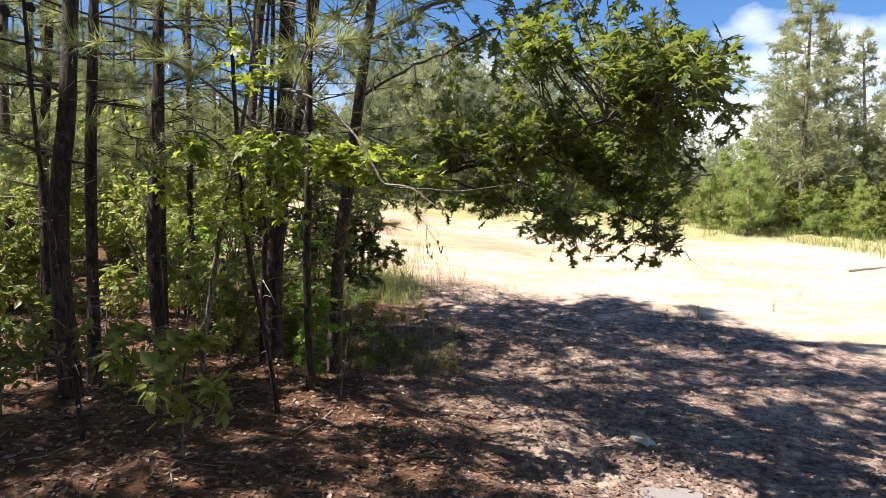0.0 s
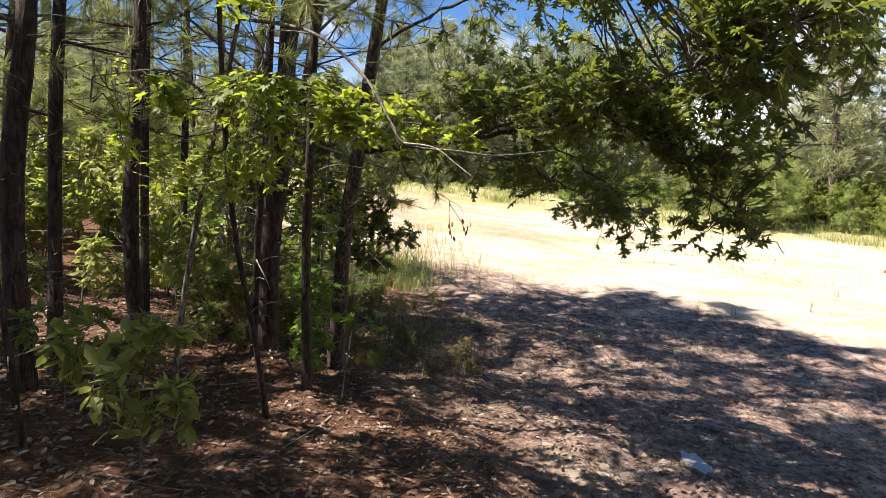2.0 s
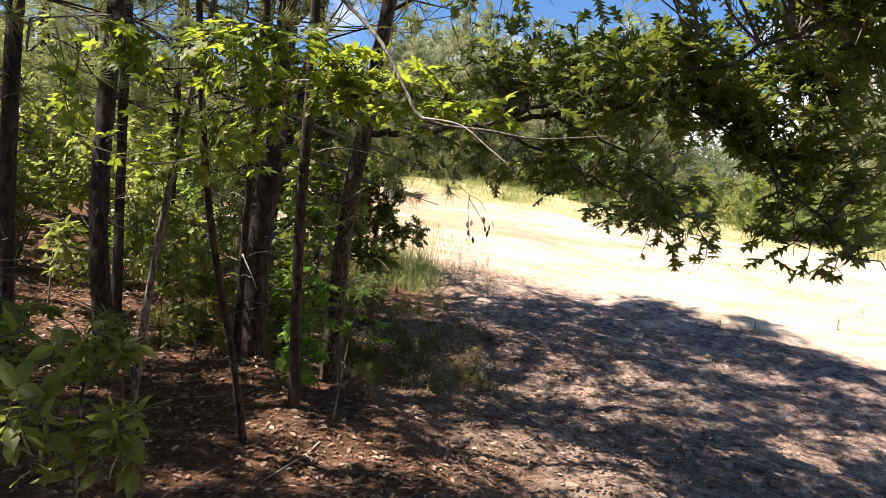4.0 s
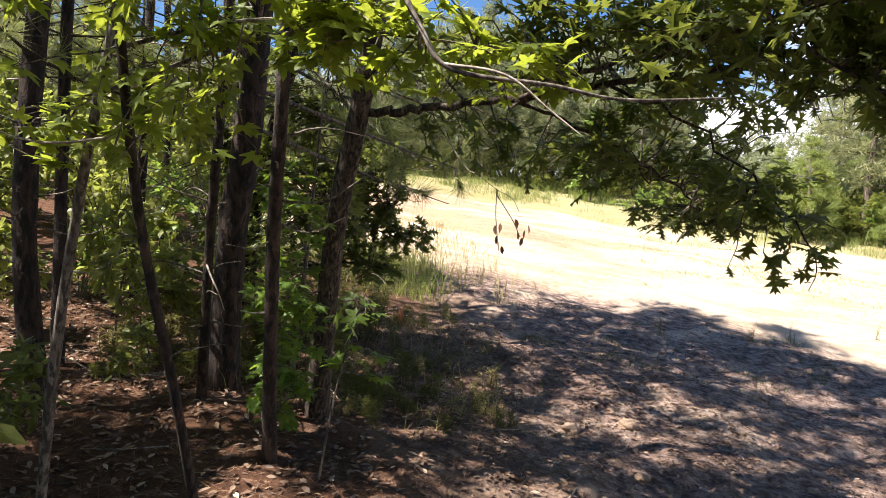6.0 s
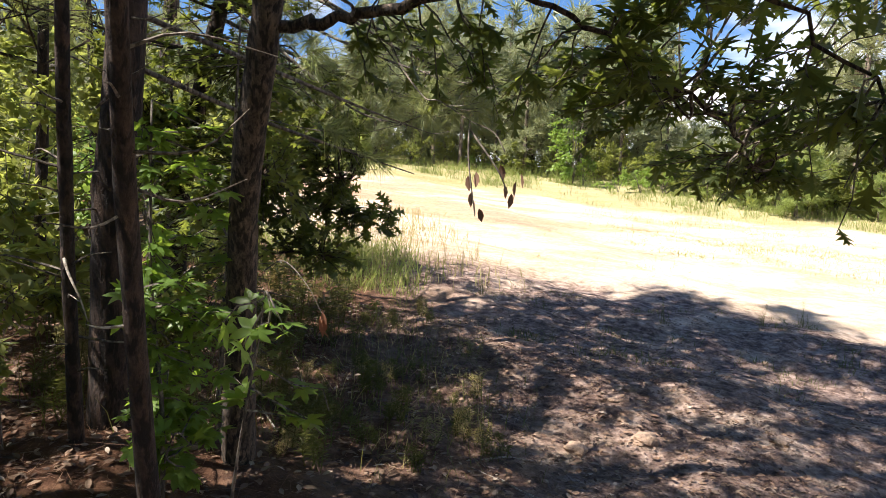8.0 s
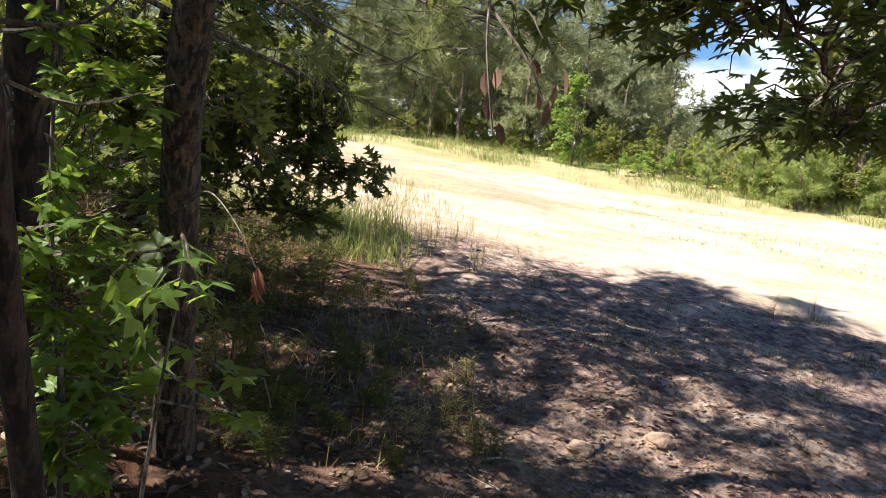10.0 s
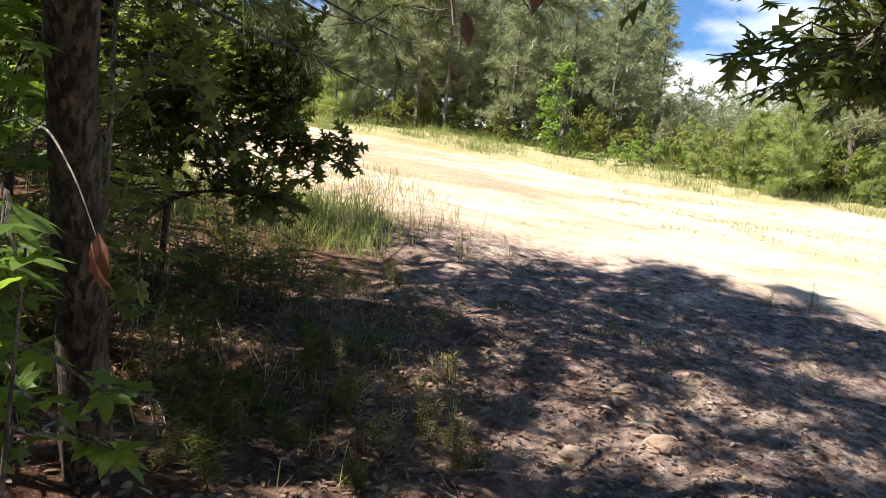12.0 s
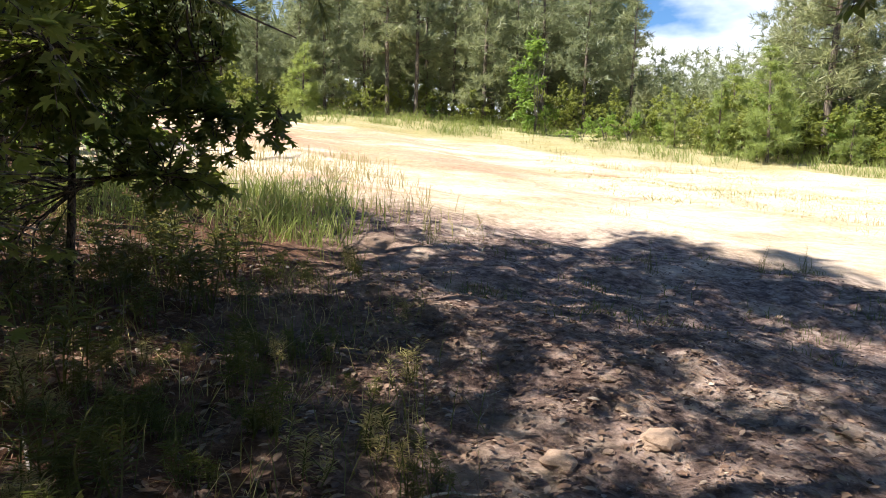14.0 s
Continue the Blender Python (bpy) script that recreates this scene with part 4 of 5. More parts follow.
bent_twig(GUM, [(-1.22, 4.5, 2.5), (-0.8, 4.35, 2.4), (-0.5, 4.15, 2.15), (-0.36, 4.05, 1.93), (-0.28, 4.03, 1.83), (-0.05, 4.05, 1.81), (0.12, 4.12, 1.8), (0.4, 4.25, 1.84)], 0.009, TWIG, "crooked grey limb")
bent_twig(GUM, [(-0.3, 4.03, 1.84), (-0.16, 4.01, 1.82), (-0.06, 4.0, 1.75), (0.02, 3.98, 1.69)], 0.004, DEAD_TWIG, "bleached twig")
bent_twig(SEEDLING, [(-0.68, 5.4, 1.18), (-0.6, 5.3, 1.22), (-0.52, 5.22, 1.17), (-0.47, 5.18, 1.1)], 0.0022, TWIG, "dry twig")
curled = Heap()
at_leaf = np.array([(-0.47, 5.18, 1.11), (-0.465, 5.185, 1.1), (-0.475, 5.175, 1.1)]) - np.array(SEEDLING.matrix_basis.translation)
curled.add(*stamp(plain_leaf(0.3, 0.3), at_leaf, [(0.05, 0.0, -1.0), (-0.1, 0.1, -1.0), (0.12, 0.05, -1.0)], [(0.3, -1.0, 0.2), (1.0, -0.2, 0.1), (-0.8, -0.8, 0.1)], [0.07, 0.058, 0.062]))
part("withered_leaf", curled.mesh("withered_leaf", CURLED), SEEDLING, "curled orange-brown dead leaf")

# ---- the woods behind ----

MID_PINES = []
for s in range(4):
    made = pine(200 + s, 9.0 + s, 0.055 + 0.008 * s, 0.12, 1.3, 14, 7, 0.34, [needle_tuft(16, 0.02, 90 + s)], 18)
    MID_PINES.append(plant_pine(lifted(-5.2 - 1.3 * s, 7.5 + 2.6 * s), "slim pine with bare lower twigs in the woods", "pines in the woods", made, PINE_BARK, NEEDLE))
rng_woods = np.random.default_rng(7)
for i in range(24):
    x, y = rng_woods.uniform(-16, -3.6), rng_woods.uniform(6.5, 26)
    if x > -0.35 * (y - 6) - 3.4 and y > 12:
        x -= 4
    copy_thing(MID_PINES[i % 4], turned(x, y, rng_woods.uniform(0, 6.28), rng_woods.uniform(0.5, 0.85)))


def shrub(seed, height, width, sprays, template, size, leaf, label, leaves=9):
    rng = np.random.default_rng(seed)
    ob = thing("shrub", (0, 0, 0), label, "shrub", "shrubs")
    wood = Heap()
    joints = []
    for i in range(6):
        a = rng.uniform(0, 6.28)
        e = np.array([math.cos(a) * width * 0.35, math.sin(a) * width * 0.35, height * rng.uniform(0.55, 0.9)])
        arm = smooth_line([(0, 0, -0.1), e * np.array([0.35, 0.35, 0.5]), e], 3)
        wood.add(*tube(arm, [0.014, 0.005], 4))
        joints.append(arm[2:])
    blobs = [((rng.normal(0, width * 0.16), rng.normal(0, width * 0.16), height * k), (width * w, width * w, height * 0.24), int(sprays * q)) for k, w, q in ((0.3, 0.46, 0.34), (0.55, 0.42, 0.36), (0.8, 0.26, 0.2), (0.95, 0.13, 0.1))]
    crown = crown_of(rng, blobs, np.vstack(joints), template, size, wood, leaves, 0.3, 0.04, 0.8, False)
    part("stemwork", wood.mesh("stemwork", TWIG), ob, kind="stuff")
    part("foliage", crown.mesh("foliage", leaf), ob, kind="stuff")
    return ob


SHRUBS = [
    shrub(300, 1.6, 1.4, 110, FAR_LEAF_T, 0.12, SHRUB_LEAF, "dense green understorey shrub"),
    shrub(301, 1.1, 1.2, 90, FAR_LEAF_T, 0.11, BRIGHT_LEAF, "bright green young shrub at the rim of the clearing"),
    shrub(302, 3.4, 1.7, 220, FAR_LEAF_T, 0.15, BRIGHT_LEAF, "tall bright green sapling at the rim of the clearing"),
    shrub(303, 2.6, 2.4, 220, FAR_LEAF_T, 0.17, SHRUB_LEAF, "broad dark green shrub"),
]


def set_down(ob, x, y, a=0.0, s=1.0, stretch=1.0):
    ob.matrix_basis = turned(x, y, a, s, stretch)


set_down(SHRUBS[0], -4.2, 9.5)
set_down(SHRUBS[1], 8.3, 31.5)
set_down(SHRUBS[2], 4.75, 32.4, 0.0, 1.1)
set_down(SHRUBS[3], -6.0, 12.0)
for i in range(75):
    x, y = rng_woods.uniform(-13, -2.6), 7.2 + 14 * rng_woods.random() ** 1.4
    if x > -0.3 * (y - 8) - 2.4:
        x -= 3
    copy_thing(SHRUBS[(0, 3, 1, 1)[i % 4]], turned(x, y, rng_woods.uniform(0, 6), rng_woods.uniform(0.5, 1.1), rng_woods.uniform(0.8, 1.3)))

for i in range(16):  # unseen thickets beside and behind the start of the path, added to block low sky light
    a = radians(150 + 190 * i / 15)
    r = 3.6 + 1.6 * (i % 2) + rng_woods.uniform(-0.3, 0.3)
    copy_thing(SHRUBS[3], turned(r * math.cos(a), -0.5 + r * math.sin(a), i * 1.9, rng_woods.uniform(0.9, 1.3), 1.2))

# ---- the wall of pines behind the clearing ----

FAR_PINES = []
for s in range(5):
    h = (11.0, 12.5, 13.5, 10.0, 12.0)[s]
    made = pine(400 + s, h, 0.13, (0.18, 0.24, 0.3, 0.12, 0.34)[s], (2.5, 2.7, 2.6, 2.4, 2.8)[s], 22, 20, 0.52, FAR_TUFTS, 14)
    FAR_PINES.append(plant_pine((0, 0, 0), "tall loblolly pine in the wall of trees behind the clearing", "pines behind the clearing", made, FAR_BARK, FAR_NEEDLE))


made = pine(406, 10.2, 0.12, 0.2, 2.1, 20, 21, 0.42, FAR_TUFTS, 18)
SLIM_PINE = plant_pine((0, 0, 0), "tall pine with a full ragged crown beside the gap", "pines behind the clearing", made, FAR_BARK, FAR_NEEDLE)
SLIM_PINE.matrix_basis = turned(13.6, 27.4, 0.5, 0.95)


def rim_y(x):
    """Where the trees begin behind the clearing."""
    return 35.2 - 0.02 * x * x - 0.62 * max(0.0, x - 5.5) - 0.1 * max(0.0, x - 11)


spots = []
for i in range(72):
    x = -19 + 0.46 * i + rng_woods.uniform(-0.35, 0.35)
    row = i % 3
    y = rim_y(x) + 0.9 + 2.6 * row + rng_woods.uniform(-0.6, 0.6)
    if x > 9.4:
        continue
    spots.append((x, y, rng_woods.uniform(0.8, 1.08)))
for i in range(22):
    x = -24 + 2.0 * i + rng_woods.uniform(-0.7, 0.7)
    y = rim_y(min(x, 16)) + 10 + rng_woods.uniform(-2, 3)
    if x > 11.5:
        continue
    spots.append((x, y, rng_woods.uniform(0.9, 1.15)))
for x, y, s in ((14.5, 43.0, 0.52), (12.0, 38.0, 0.4), (13.4, 40.0, 0.45), (15.6, 41.0, 0.45), (11.4, 35.5, 0.4), (13.0, 36.0, 0.4), (16.4, 44.0, 0.5), (12.6, 33.0, 0.3), (10.2, 31.8, 0.3)):
    spots.append((x, y, s))
for i in range(15):  # unseen woods added round the camera's back, to cut the sky's fill light
    a = radians(170 + 205 * i / 14)
    r = 15 + 4 * (i % 3) + rng_woods.uniform(-1, 1)
    spots.append((1 + r * math.cos(a), 1 + r * math.sin(a), rng_woods.uniform(0.85, 1.1)))
for x, y, s in ((15.0, 28.4, 0.85), (12.9, 29.4, 0.45), (16.9, 27.2, 0.7), (18.6, 25.6, 0.75), (14.4, 31.0, 0.6), (17.6, 30.0, 0.85), (20.4, 23.6, 0.8), (21.8, 21.0, 0.85), (16.0, 33.5, 0.95), (19.6, 28.0, 0.85), (22.8, 25.0, 0.9), (23.4, 18.0, 0.85)):
    copy_thing(SLIM_PINE, turned(x, y, x * 3.7, s))
for i, (x, y, s) in enumerate(spots):
    az = math.degrees(math.atan2(x, y - 2))
    if 16.3 < az < 24.6 and y > 15:  # a low gap in the trees, open to the sky
        s = min(s, (0.14 * math.hypot(x, y - 2) - lift1(x, y) + 1.1) / 12.0)
    if az < -9 and y > 15:  # lower trees to the left
        s *= 0.62
    pose_here = turned(x, y, rng_woods.uniform(0, 6.28), s)
    if i < 5:
        FAR_PINES[i].matrix_basis = pose_here
    else:
        copy_thing(FAR_PINES[i % 5], pose_here)

young = pine(450, 3.4, 0.05, 0.06, 1.0, 16, 22, 0.26, FAR_TUFTS, 0)
YOUNG = plant_pine(lifted(11.0, 26.0), "young light green pine at the rim of the clearing", "young pines", young, FAR_BARK, CEDAR, "young pine")
for x, y, s in ((12.0, 27.2, 0.8), (10.2, 27.8, 0.7), (13.4, 25.6, 0.55), (14.6, 25.0, 0.6), (16.2, 24.2, 0.75), (9.4, 29.6, 0.55), (-4.6, 33.5, 0.8)):
    copy_thing(YOUNG, turned(x, y, x * 2.0, s))
for i in range(84):
    x = -15 + 0.4 * i + rng_woods.uniform(-0.3, 0.3)
    y = rim_y(x) + rng_woods.uniform(-0.4, 2.6)
    k = (3, 0, 3, 1, 3, 0)[i % 6]
    copy_thing(SHRUBS[k], turned(x, y, i * 1.7, rng_woods.uniform(0.4, 0.8), rng_woods.uniform(0.6, 1.1)))
for i in range(46):
    x = 10.6 + 0.3 * i + rng_woods.uniform(-0.3, 0.3)
    y = 27.6 - 0.42 * (x - 10.6) + (i % 3) * 1.5 + rng_woods.uniform(-0.4, 0.4)
    copy_thing(SHRUBS[(3, 0, 3, 2, 3, 1)[i % 6]], turned(x, y, i * 1.1, rng_woods.uniform(0.5, 0.85) * (0.75 if i % 6 == 3 else 1.0), rng_woods.uniform(0.8, 1.2)))
for i in range(10):
    copy_thing(YOUNG, turned(11.5 + 1.1 * i, 29.5 - 0.42 * i + 1.2 * (i % 2), i * 2.0, rng_woods.uniform(0.6, 1.1)))
for x, y, s in ((6.4, 31.2, 0.8), (7.4, 31.6, 1.0), (9.3, 30.4, 0.8), (5.3, 33.0, 1.1)):
    copy_thing(SHRUBS[1], turned(x, y, x, s))



def far_woods():
    """The depth of the woods behind the first rows: a mass of foliage too far to tell apart."""
    rng = np.random.default_rng(77)
    heap = Heap()
    n = 9400
    x = np.concatenate([rng.uniform(-34, 36, 6400), rng.uniform(10, 24, n - 6400)])
    y = np.array([rim_y(min(a, 18.0)) for a in x]) + 6 + rng.uniform(0, 9, n)
    az = np.degrees(np.arctan2(x, y - 2))
    gap = az > 16  # only low growth in the gap
    y = np.where(gap, rng.uniform(35, 47, len(y)), y)
    n = len(x)
    z = lift(x, y) + np.where(gap, 3.2 + 0.7 * np.sin(1.9 * x), np.where(x < -5, 5.0, 9.5)) * rng.random(n) ** 1.3
    for k in range(3):
        s = slice(k, None, 3)
        m = len(x[s])
        heap.add(*stamp(FAR_TUFTS[k], np.stack([x[s], y[s], z[s]], 1), rng.normal(size=(m, 3)) + [0, 0, 0.6], rng.normal(size=(m, 3)), rng.uniform(0.9, 1.7, m) * np.where(gap[s], 0.36, 0.8)))
    tagged(new("far_woods", heap.mesh("far_woods", FAR_NEEDLE)), "dense dark foliage deep in the woods behind the clearing", "woods", kind="stuff")


far_woods()

# ---- ground cover ----


def blades(seed, places, height, width, mat, name, label, category, lean=0.35):
    """Grass: single tapering blades, two triangles each."""
    rng = np.random.default_rng(seed)
    p = np.asarray(places, float)
    n = len(p)
    z = lift(p[:, 0], p[:, 1]) - 0.01
    root = np.stack([p[:, 0], p[:, 1], z], 1)
    a = rng.uniform(0, 6.28, n)
    h = height * rng.uniform(0.45, 1.15, n) * (p[:, 2] if p.shape[1] > 2 else 1)
    tilt = np.abs(rng.normal(0, lean, n))
    out = np.stack([np.cos(a) * tilt, np.sin(a) * tilt, np.ones(n)], 1)
    b = rng.uniform(0, 6.28, n)
    side = np.stack([np.cos(b), np.sin(b), np.zeros(n)], 1) * width
    mid = root + out * (h * 0.55)[:, None]
    tip = root + out * h[:, None] + np.stack([np.cos(a), np.sin(a), -0.4 * np.ones(n)], 1) * (h * tilt * 0.5)[:, None]
    v = np.stack([root - side, root + side, mid - side * 0.7, mid + side * 0.7, tip], 1).reshape(-1, 3)
    k = (np.arange(n) * 5)[:, None, None]
    f = (np.array([[0, 1, 3], [0, 3, 2], [2, 3, 4]])[None] + k).reshape(-1, 3)
    return tagged(new(name, tri_mesh(name, v, f, mat)), label, category, kind="stuff")


rng_g = np.random.default_rng(17)


def clumps(count, box, per, spread, keep=None):
    out = []
    for i in range(count):
        x, y = rng_g.uniform(box[0], box[1]), rng_g.uniform(box[2], box[3])
        if keep and not keep(x, y):
            continue
        s = rng_g.uniform(0.5, 1.2)
        q = rng_g.normal(0, spread, (per, 2)) + (x, y)
        out.append(np.column_stack([q, np.full(per, s)]))
    return np.vstack(out)


blades(500, clumps(900, (-12, 16, 20, 36), 26, 0.22, lambda x, y: y > rim_y(x) - 5.5 - 1.5 * math.sin(x) and y < rim_y(x) + 1), 0.55, 0.008, GRASS, "rim_grass", "yellow-green meadow grass along the rim of the clearing", "grass", 0.6)
blades(501, clumps(420, (2, 18, 14, 30), 14, 0.25, lambda x, y: y > 24.5 - 0.2 * x + 2 * math.sin(x * 0.8) or rng_g.random() < 0.06), 0.26, 0.005, DRY_GRASS, "dry_grass", "straw-coloured dry grass in sparse tufts", "grass", 0.7)
blades(502, clumps(90, (-3.6, -0.5, 10.7, 13.4), 30, 0.15, lambda x, y: x < -0.55 - 0.2 * abs(y - 11.6)), 0.44, 0.005, GRASS, "tall_grass", "sunlit tall green grass at the edge of the clearing", "grass", 0.6)
blades(503, clumps(210, (-4, 0.9, 10.8, 19), 12, 0.2, lambda x, y: x < 0.8 - 0.16 * (y - 10)), 0.32, 0.005, DRY_GRASS, "dry_grass", "pale dry grass at the edge of the clearing", "grass")
blades(505, clumps(80, (3.6, 8.6, 17.2, 23.5), 30, 0.3), 0.11, 0.005, GRASS, "sand_grass", "yellowish low grass in the pale sand", "grass", 1.3)
blades(506, clumps(90, (6.2, 13.0, 14.0, 21.0), 24, 0.28), 0.14, 0.004, DRY_GRASS, "sand_grass", "dry low grass in the pale sand", "grass", 1.3)
blades(507, clumps(80, (0.5, 13, 13.5, 26), 16, 0.14), 0.1, 0.004, DRY_GRASS, "sand_grass", "scattered dry sprouts in the pale sand", "grass", 1.3)
blades(508, clumps(230, (4.5, 17, 15.5, 26), 26, 0.34, lambda x, y: math.sin(x * 0.9) + math.sin(y * 1.3 + x * 0.4) > 0.3), 0.08, 0.005, GRASS, "sand_grass", "thin yellow-green grass in patches on the sand", "grass", 1.0)
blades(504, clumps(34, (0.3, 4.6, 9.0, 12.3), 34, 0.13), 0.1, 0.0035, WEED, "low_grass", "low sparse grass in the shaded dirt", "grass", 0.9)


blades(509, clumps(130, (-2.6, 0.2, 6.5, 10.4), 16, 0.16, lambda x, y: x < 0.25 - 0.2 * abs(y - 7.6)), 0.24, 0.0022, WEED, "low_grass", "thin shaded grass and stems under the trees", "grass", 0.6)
blades(510, clumps(60, (-2.2, 0.1, 6.5, 9.2), 9, 0.14, lambda x, y: x < 0.2 - 0.25 * abs(y - 7.4)), 0.2, 0.002, DRY_GRASS, "dry_grass", "thin dry stalks in the shade", "grass", 0.8)


def weed_tuft(seed, x, y, height, stalks, mat, label, template=NARROW_T, size=0.07, feathery=False):
    rng = np.random.default_rng(seed)
    ob = thing("weed", lifted(x, y), label, "weed", "weeds")
    stem, leaf = Heap(), Heap()
    for i in range(stalks):
        a, r = rng.uniform(0, 6.28), rng.uniform(0, 0.09)
        s = np.array([math.cos(a) * r, math.sin(a) * r, -0.02])
        h = height * rng.uniform(0.55, 1.1)
        e = s + np.array([rng.normal(0, 0.14) * h, rng.normal(0, 0.14) * h, h])
        line = smooth_line([s, (s + e) / 2 + rng.normal(0, 0.02, 3), e], 4)
        stem.add(*tube(line, [0.0035, 0.0015], 3))
        n = int(14 + 26 * h) * (2 if feathery else 1)
        q = rng.uniform(0.25, 1.0, n)
        at = np.stack([np.interp(q, np.linspace(0, 1, len(line)), line[:, c]) for c in range(3)], 1)
        b = rng.uniform(0, 6.28, n)
        out = np.stack([np.cos(b), np.sin(b), rng.uniform(0.2, 0.9, n)], 1)
        leaf.add(*stamp(template, at, out, np.tile([0.0, 0.0, 1.0], (n, 1)) + rng.normal(0, 0.3, (n, 3)), size * rng.uniform(0.5, 1.2, n)))
    part("stemwork", stem.mesh("stemwork", WEED), ob, kind="stuff")
    part("foliage", leaf.mesh("foliage", mat), ob, kind="stuff")
    return ob


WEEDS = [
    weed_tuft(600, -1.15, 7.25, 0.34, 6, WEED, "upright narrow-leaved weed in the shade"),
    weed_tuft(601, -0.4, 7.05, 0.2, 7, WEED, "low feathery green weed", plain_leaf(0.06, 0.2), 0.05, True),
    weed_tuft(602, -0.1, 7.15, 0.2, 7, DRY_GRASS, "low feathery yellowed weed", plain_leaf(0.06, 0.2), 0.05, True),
    weed_tuft(603, 4.3, 12.1, 0.32, 8, DRY_GRASS, "thin reddish dry weed in the sand", plain_leaf(0.08, 0.2), 0.03),
]
for i in range(120):
    x, y = rng_g.uniform(-2.6, 0.15), rng_g.uniform(6.3, 10.2)
    if x > 0.25 - 0.2 * abs(y - 7.6) or rng_g.random() < 0.75 * min(1.0, max(0.0, x + 1.3)):
        continue
    k = 0 if y > 7.1 and x < -0.75 and i % 3 else (2 if i % 4 == 0 else 1)
    copy_thing(WEEDS[k], turned(x, y, i * 2.1, rng_g.uniform(0.7, 1.3)))
for i in range(60):
    x, y = rng_g.uniform(-1.3, 0.2), rng_g.uniform(6.3, 8.3)
    if x > 0.22 - 0.35 * abs(y - 7.1):
        continue
    copy_thing(WEEDS[2 if i % 5 == 0 else 1], turned(x, y, i * 1.3, rng_g.uniform(0.35, 0.75)))
for x, y in ((3.6, 11.7), (2.2, 11.0), (0.2, 11.2), (7.5, 15.0), (6.0, 13.0)):
    copy_thing(WEEDS[3], turned(x, y, x * 3, rng_g.uniform(0.6, 1.0)))


def fallen(seed, count, box, template, size, mat, name, label, keep, rise=0.02):
    """Leaves or straw strewn on the ground."""
    rng = np.random.default_rng(seed)
    p = np.stack([rng.uniform(box[0], box[1], count), rng.uniform(box[2], box[3], count)], 1)
    p = p[keep(p[:, 0], p[:, 1], rng.random(count))]
    n = len(p)
    at = np.stack([p[:, 0], p[:, 1], lift(p[:, 0], p[:, 1]) + rng.uniform(0.002, rise, n)], 1)
    a = rng.uniform(0, 6.28, n)
    way = np.stack([np.cos(a), np.sin(a), rng.normal(0, 0.16, n)], 1)
    face = np.tile([0.0, 0.0, 1.0], (n, 1)) + rng.normal(0, 0.3, (n, 3))
    v, f = stamp(template, at, way, face, size * rng.uniform(0.5, 1.25, n))
    return tagged(new(name, tri_mesh(name, v, f, mat)), label, "leaf litter", kind="stuff")


fallen(700, 34000, (-5, 2.0, 2.8, 10.0), LEAF_T, 0.05, DEAD_LEAF, "leaf_litter", "brown fallen leaves strewn under the trees", lambda x, y, r: r < np.where(x < 0.2, 0.9, np.where(y < 9.0, 0.35, 0.12)))
STRAW_T = (np.array([(-0.006, 0, 0), (0.006, 0, 0), (0.0, 1, 0.02)], float), np.array([(0, 1, 2)]))
fallen(702, 20000, (0, 4.5, 4.0, 12.0), LEAF_T, 0.036, DEAD_LEAF, "leaf_scraps", "small brown leaf scraps on the dirt track", lambda x, y, r: r < np.where(y < 9.0, 0.95, 0.55))
fallen(701, 34000, (-5, 1.8, 2.8, 9.0), STRAW_T, 0.17, STRAW, "pine_straw", "reddish fallen pine needles under the trees", lambda x, y, r: r < np.where(x < 0.3, 1.0, 0.3))


def stone(seed, x, y, size, flat=0.6):
    rng = np.random.default_rng(seed)
    bm = bmesh.new()
    bmesh.ops.create_icosphere(bm, subdivisions=3, radius=0.5)
    for v in bm.verts:
        v.co *= 1 + 0.42 * noise.noise(v.co * 2.6 + Vector((seed * 3.1, 0, 0))) + 0.14 * noise.noise(v.co * 8 + Vector((0, seed * 2.3, 0)))
        v.co.z *= flat
        if v.co.z > 0.2:
            v.co.z = 0.2 + (v.co.z - 0.2) * 0.4
    me = bpy.data.meshes.new("stone")
    bm.to_mesh(me)
    bm.free()
    me.materials.append(STONE)
    ob = new("stone", me)
    ob.matrix_basis = turned(x, y, seed, size, 1.0, -size * 0.1)
    return tagged(ob, "rounded lump of sandy clay stone half sunk in dirt", "stone", "stones on the track")


stone(1, 0.59, 7.3, 0.13)
stone(2, 1.03, 7.48, 0.15)
STONES = [stone(3, 1.3, 8.4, 0.07), stone(4, 0.9, 6.5, 0.09), stone(5, 1.9, 7.6, 0.08)]
for i in range(150):
    x, y = rng_g.uniform(0.0, 3.8), rng_g.uniform(4.4, 10.5)
    s = 0.02 + 0.055 * rng_g.random() ** 2
    copy_thing(STONES[i % 3], Matrix.Translation((x, y, lift1(x, y) + s * 0.1)) @ Matrix.Rotation(i * 1.3, 4, "Z")).scale = (s, s, s * 0.8)


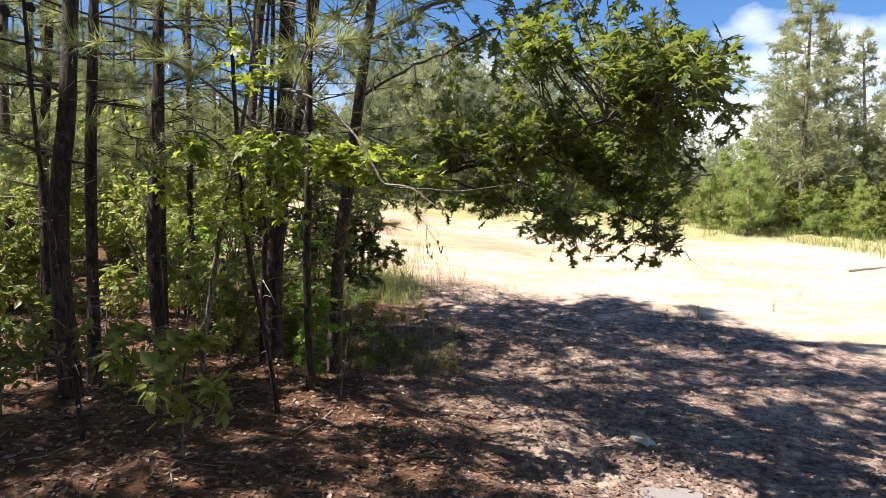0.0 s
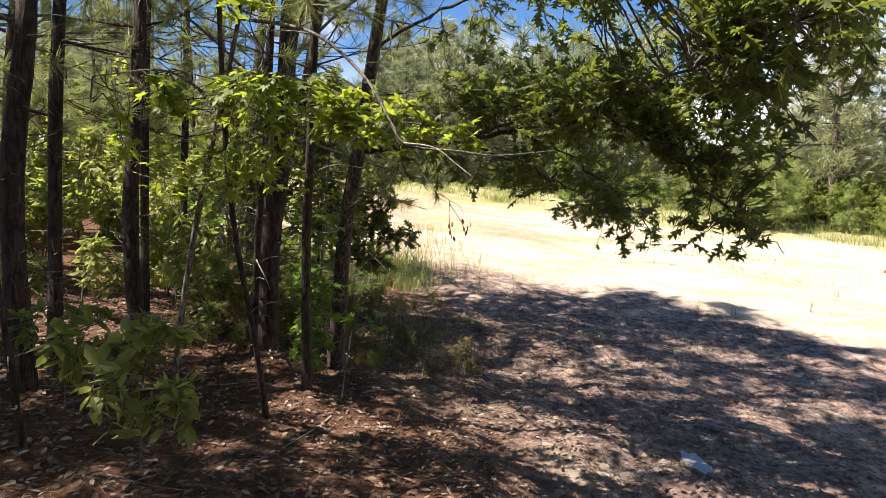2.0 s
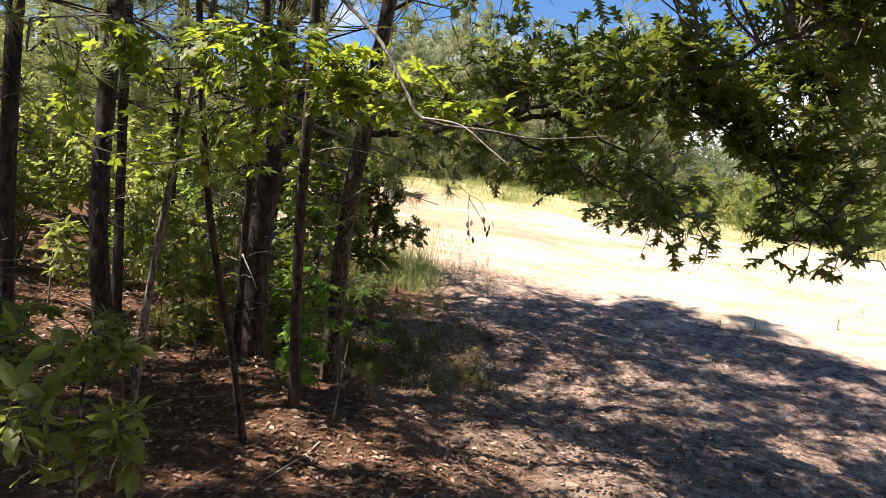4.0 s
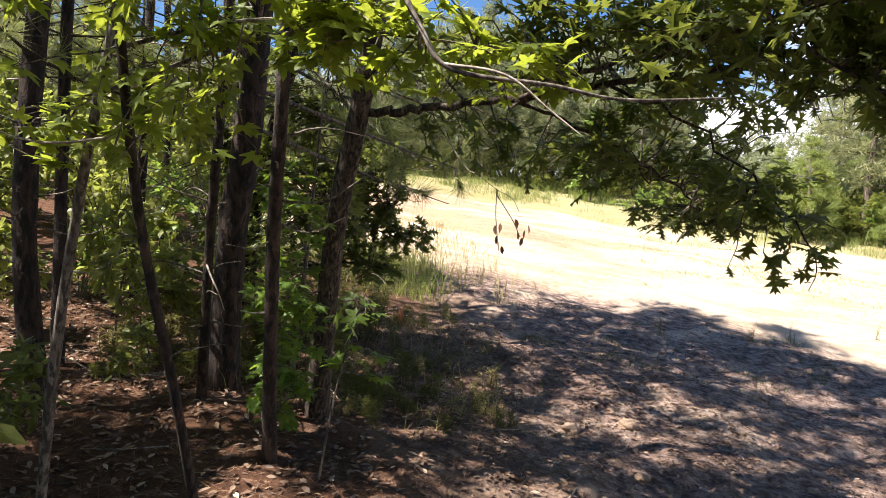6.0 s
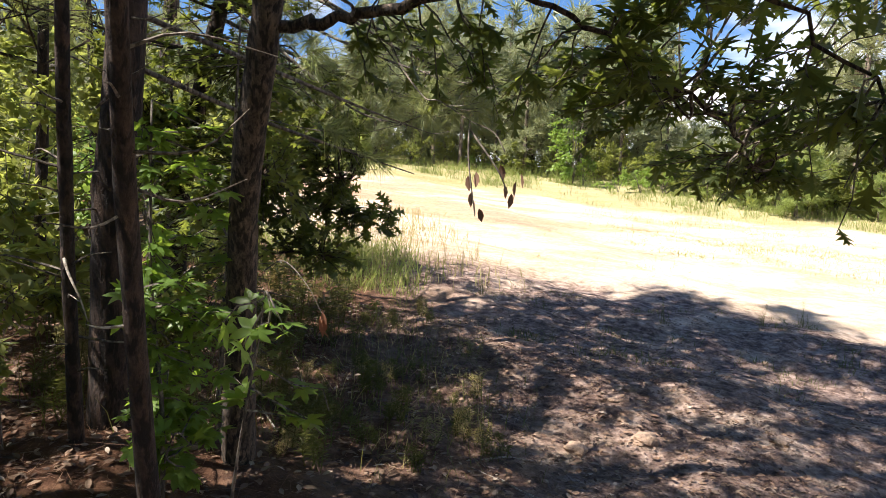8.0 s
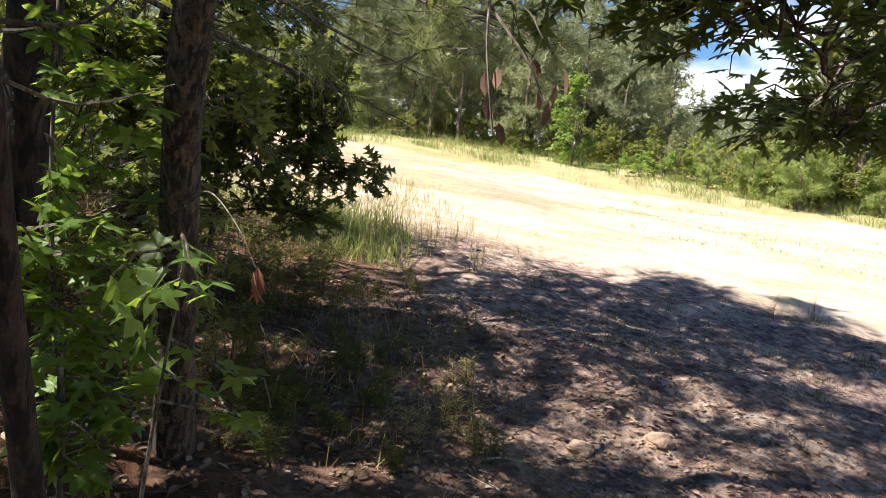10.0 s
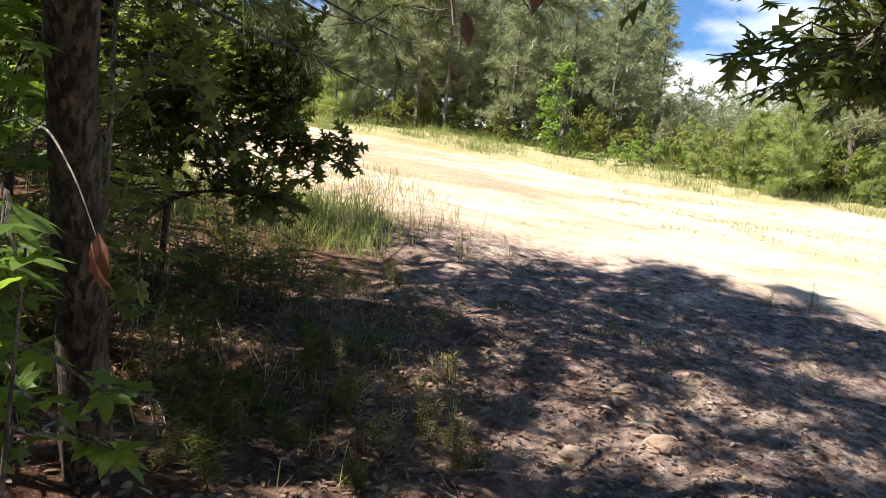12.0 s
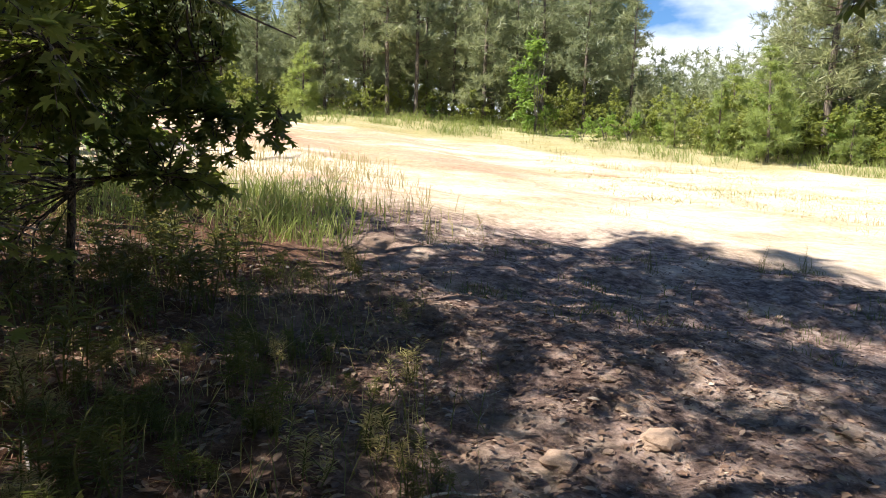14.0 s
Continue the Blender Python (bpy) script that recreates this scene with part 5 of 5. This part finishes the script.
def puddle(x, y, rx, ry, seed):
    n = 28
    a = np.linspace(0, 6.283, n, endpoint=False)
    r = 1 + 0.22 * np.sin(2 * a + seed) + 0.14 * np.sin(5 * a + 2 * seed)
    z = lift1(x, y) + 0.026
    v = [(x, y, z)] + [(x + rx * k * math.cos(t), y + ry * k * math.sin(t), z) for t, k in zip(a, r)]
    low = [(p[0], p[1], z - 0.06) for p in v[1:]]
    f = [(0, 1 + i, 1 + (i + 1) % n) for i in range(n)]
    for i in range(n):
        j = (i + 1) % n
        f += [(1 + i, 1 + n + i, 1 + n + j), (1 + i, 1 + n + j, 1 + j)]
    ob = new("puddle", tri_mesh("puddle", v + low, f, PUDDLE))
    return tagged(ob, "small muddy puddle that mirrors the sky on the track", "puddle", "puddles")


puddle(1.46, 4.5, 0.17, 0.2, 1)
puddle(1.5, 5.3, 0.06, 0.22, 2)


def stick(x, y, length, angle, seed, r=0.008):
    rng = np.random.default_rng(seed)
    ob = thing("stick", lifted(x, y), "dry fallen stick lying on the ground", "stick", "fallen sticks")
    h = Heap()
    e = np.array([math.cos(angle), math.sin(angle), 0]) * length
    pts = [np.zeros(3), e * 0.35 + np.append(rng.normal(0, 0.03, 2), 0), e * 0.7 + np.append(rng.normal(0, 0.03, 2), 0), e]
    for p in pts:
        p[2] = lift1(x + p[0], y + p[1]) - lift1(x, y) + r * 0.8
    h.add(*tube(smooth_line(pts, 4), [r, r * 0.4], 5))
    m = pts[1]
    h.add(*tube([m, m + np.array([-e[1], e[0], 0]) * 0.2 + e * 0.2 + np.array([0, 0, 0.02])], [r * 0.5, r * 0.25], 4))
    part("wood", h.mesh("wood", DEAD_TWIG), ob)
    return ob


for i in range(26):
    x, y = rng_g.uniform(-3.5, 0.6), rng_g.uniform(3.6, 8.0)
    stick(x, y, rng_g.uniform(0.15, 0.6), rng_g.uniform(0, 6.28), 800 + i, rng_g.uniform(0.003, 0.007))
stick(0.0, 6.75, 0.42, 0.6, 830, 0.006)
stick(10.6, 18.8, 1.4, 0.3, 831, 0.06)
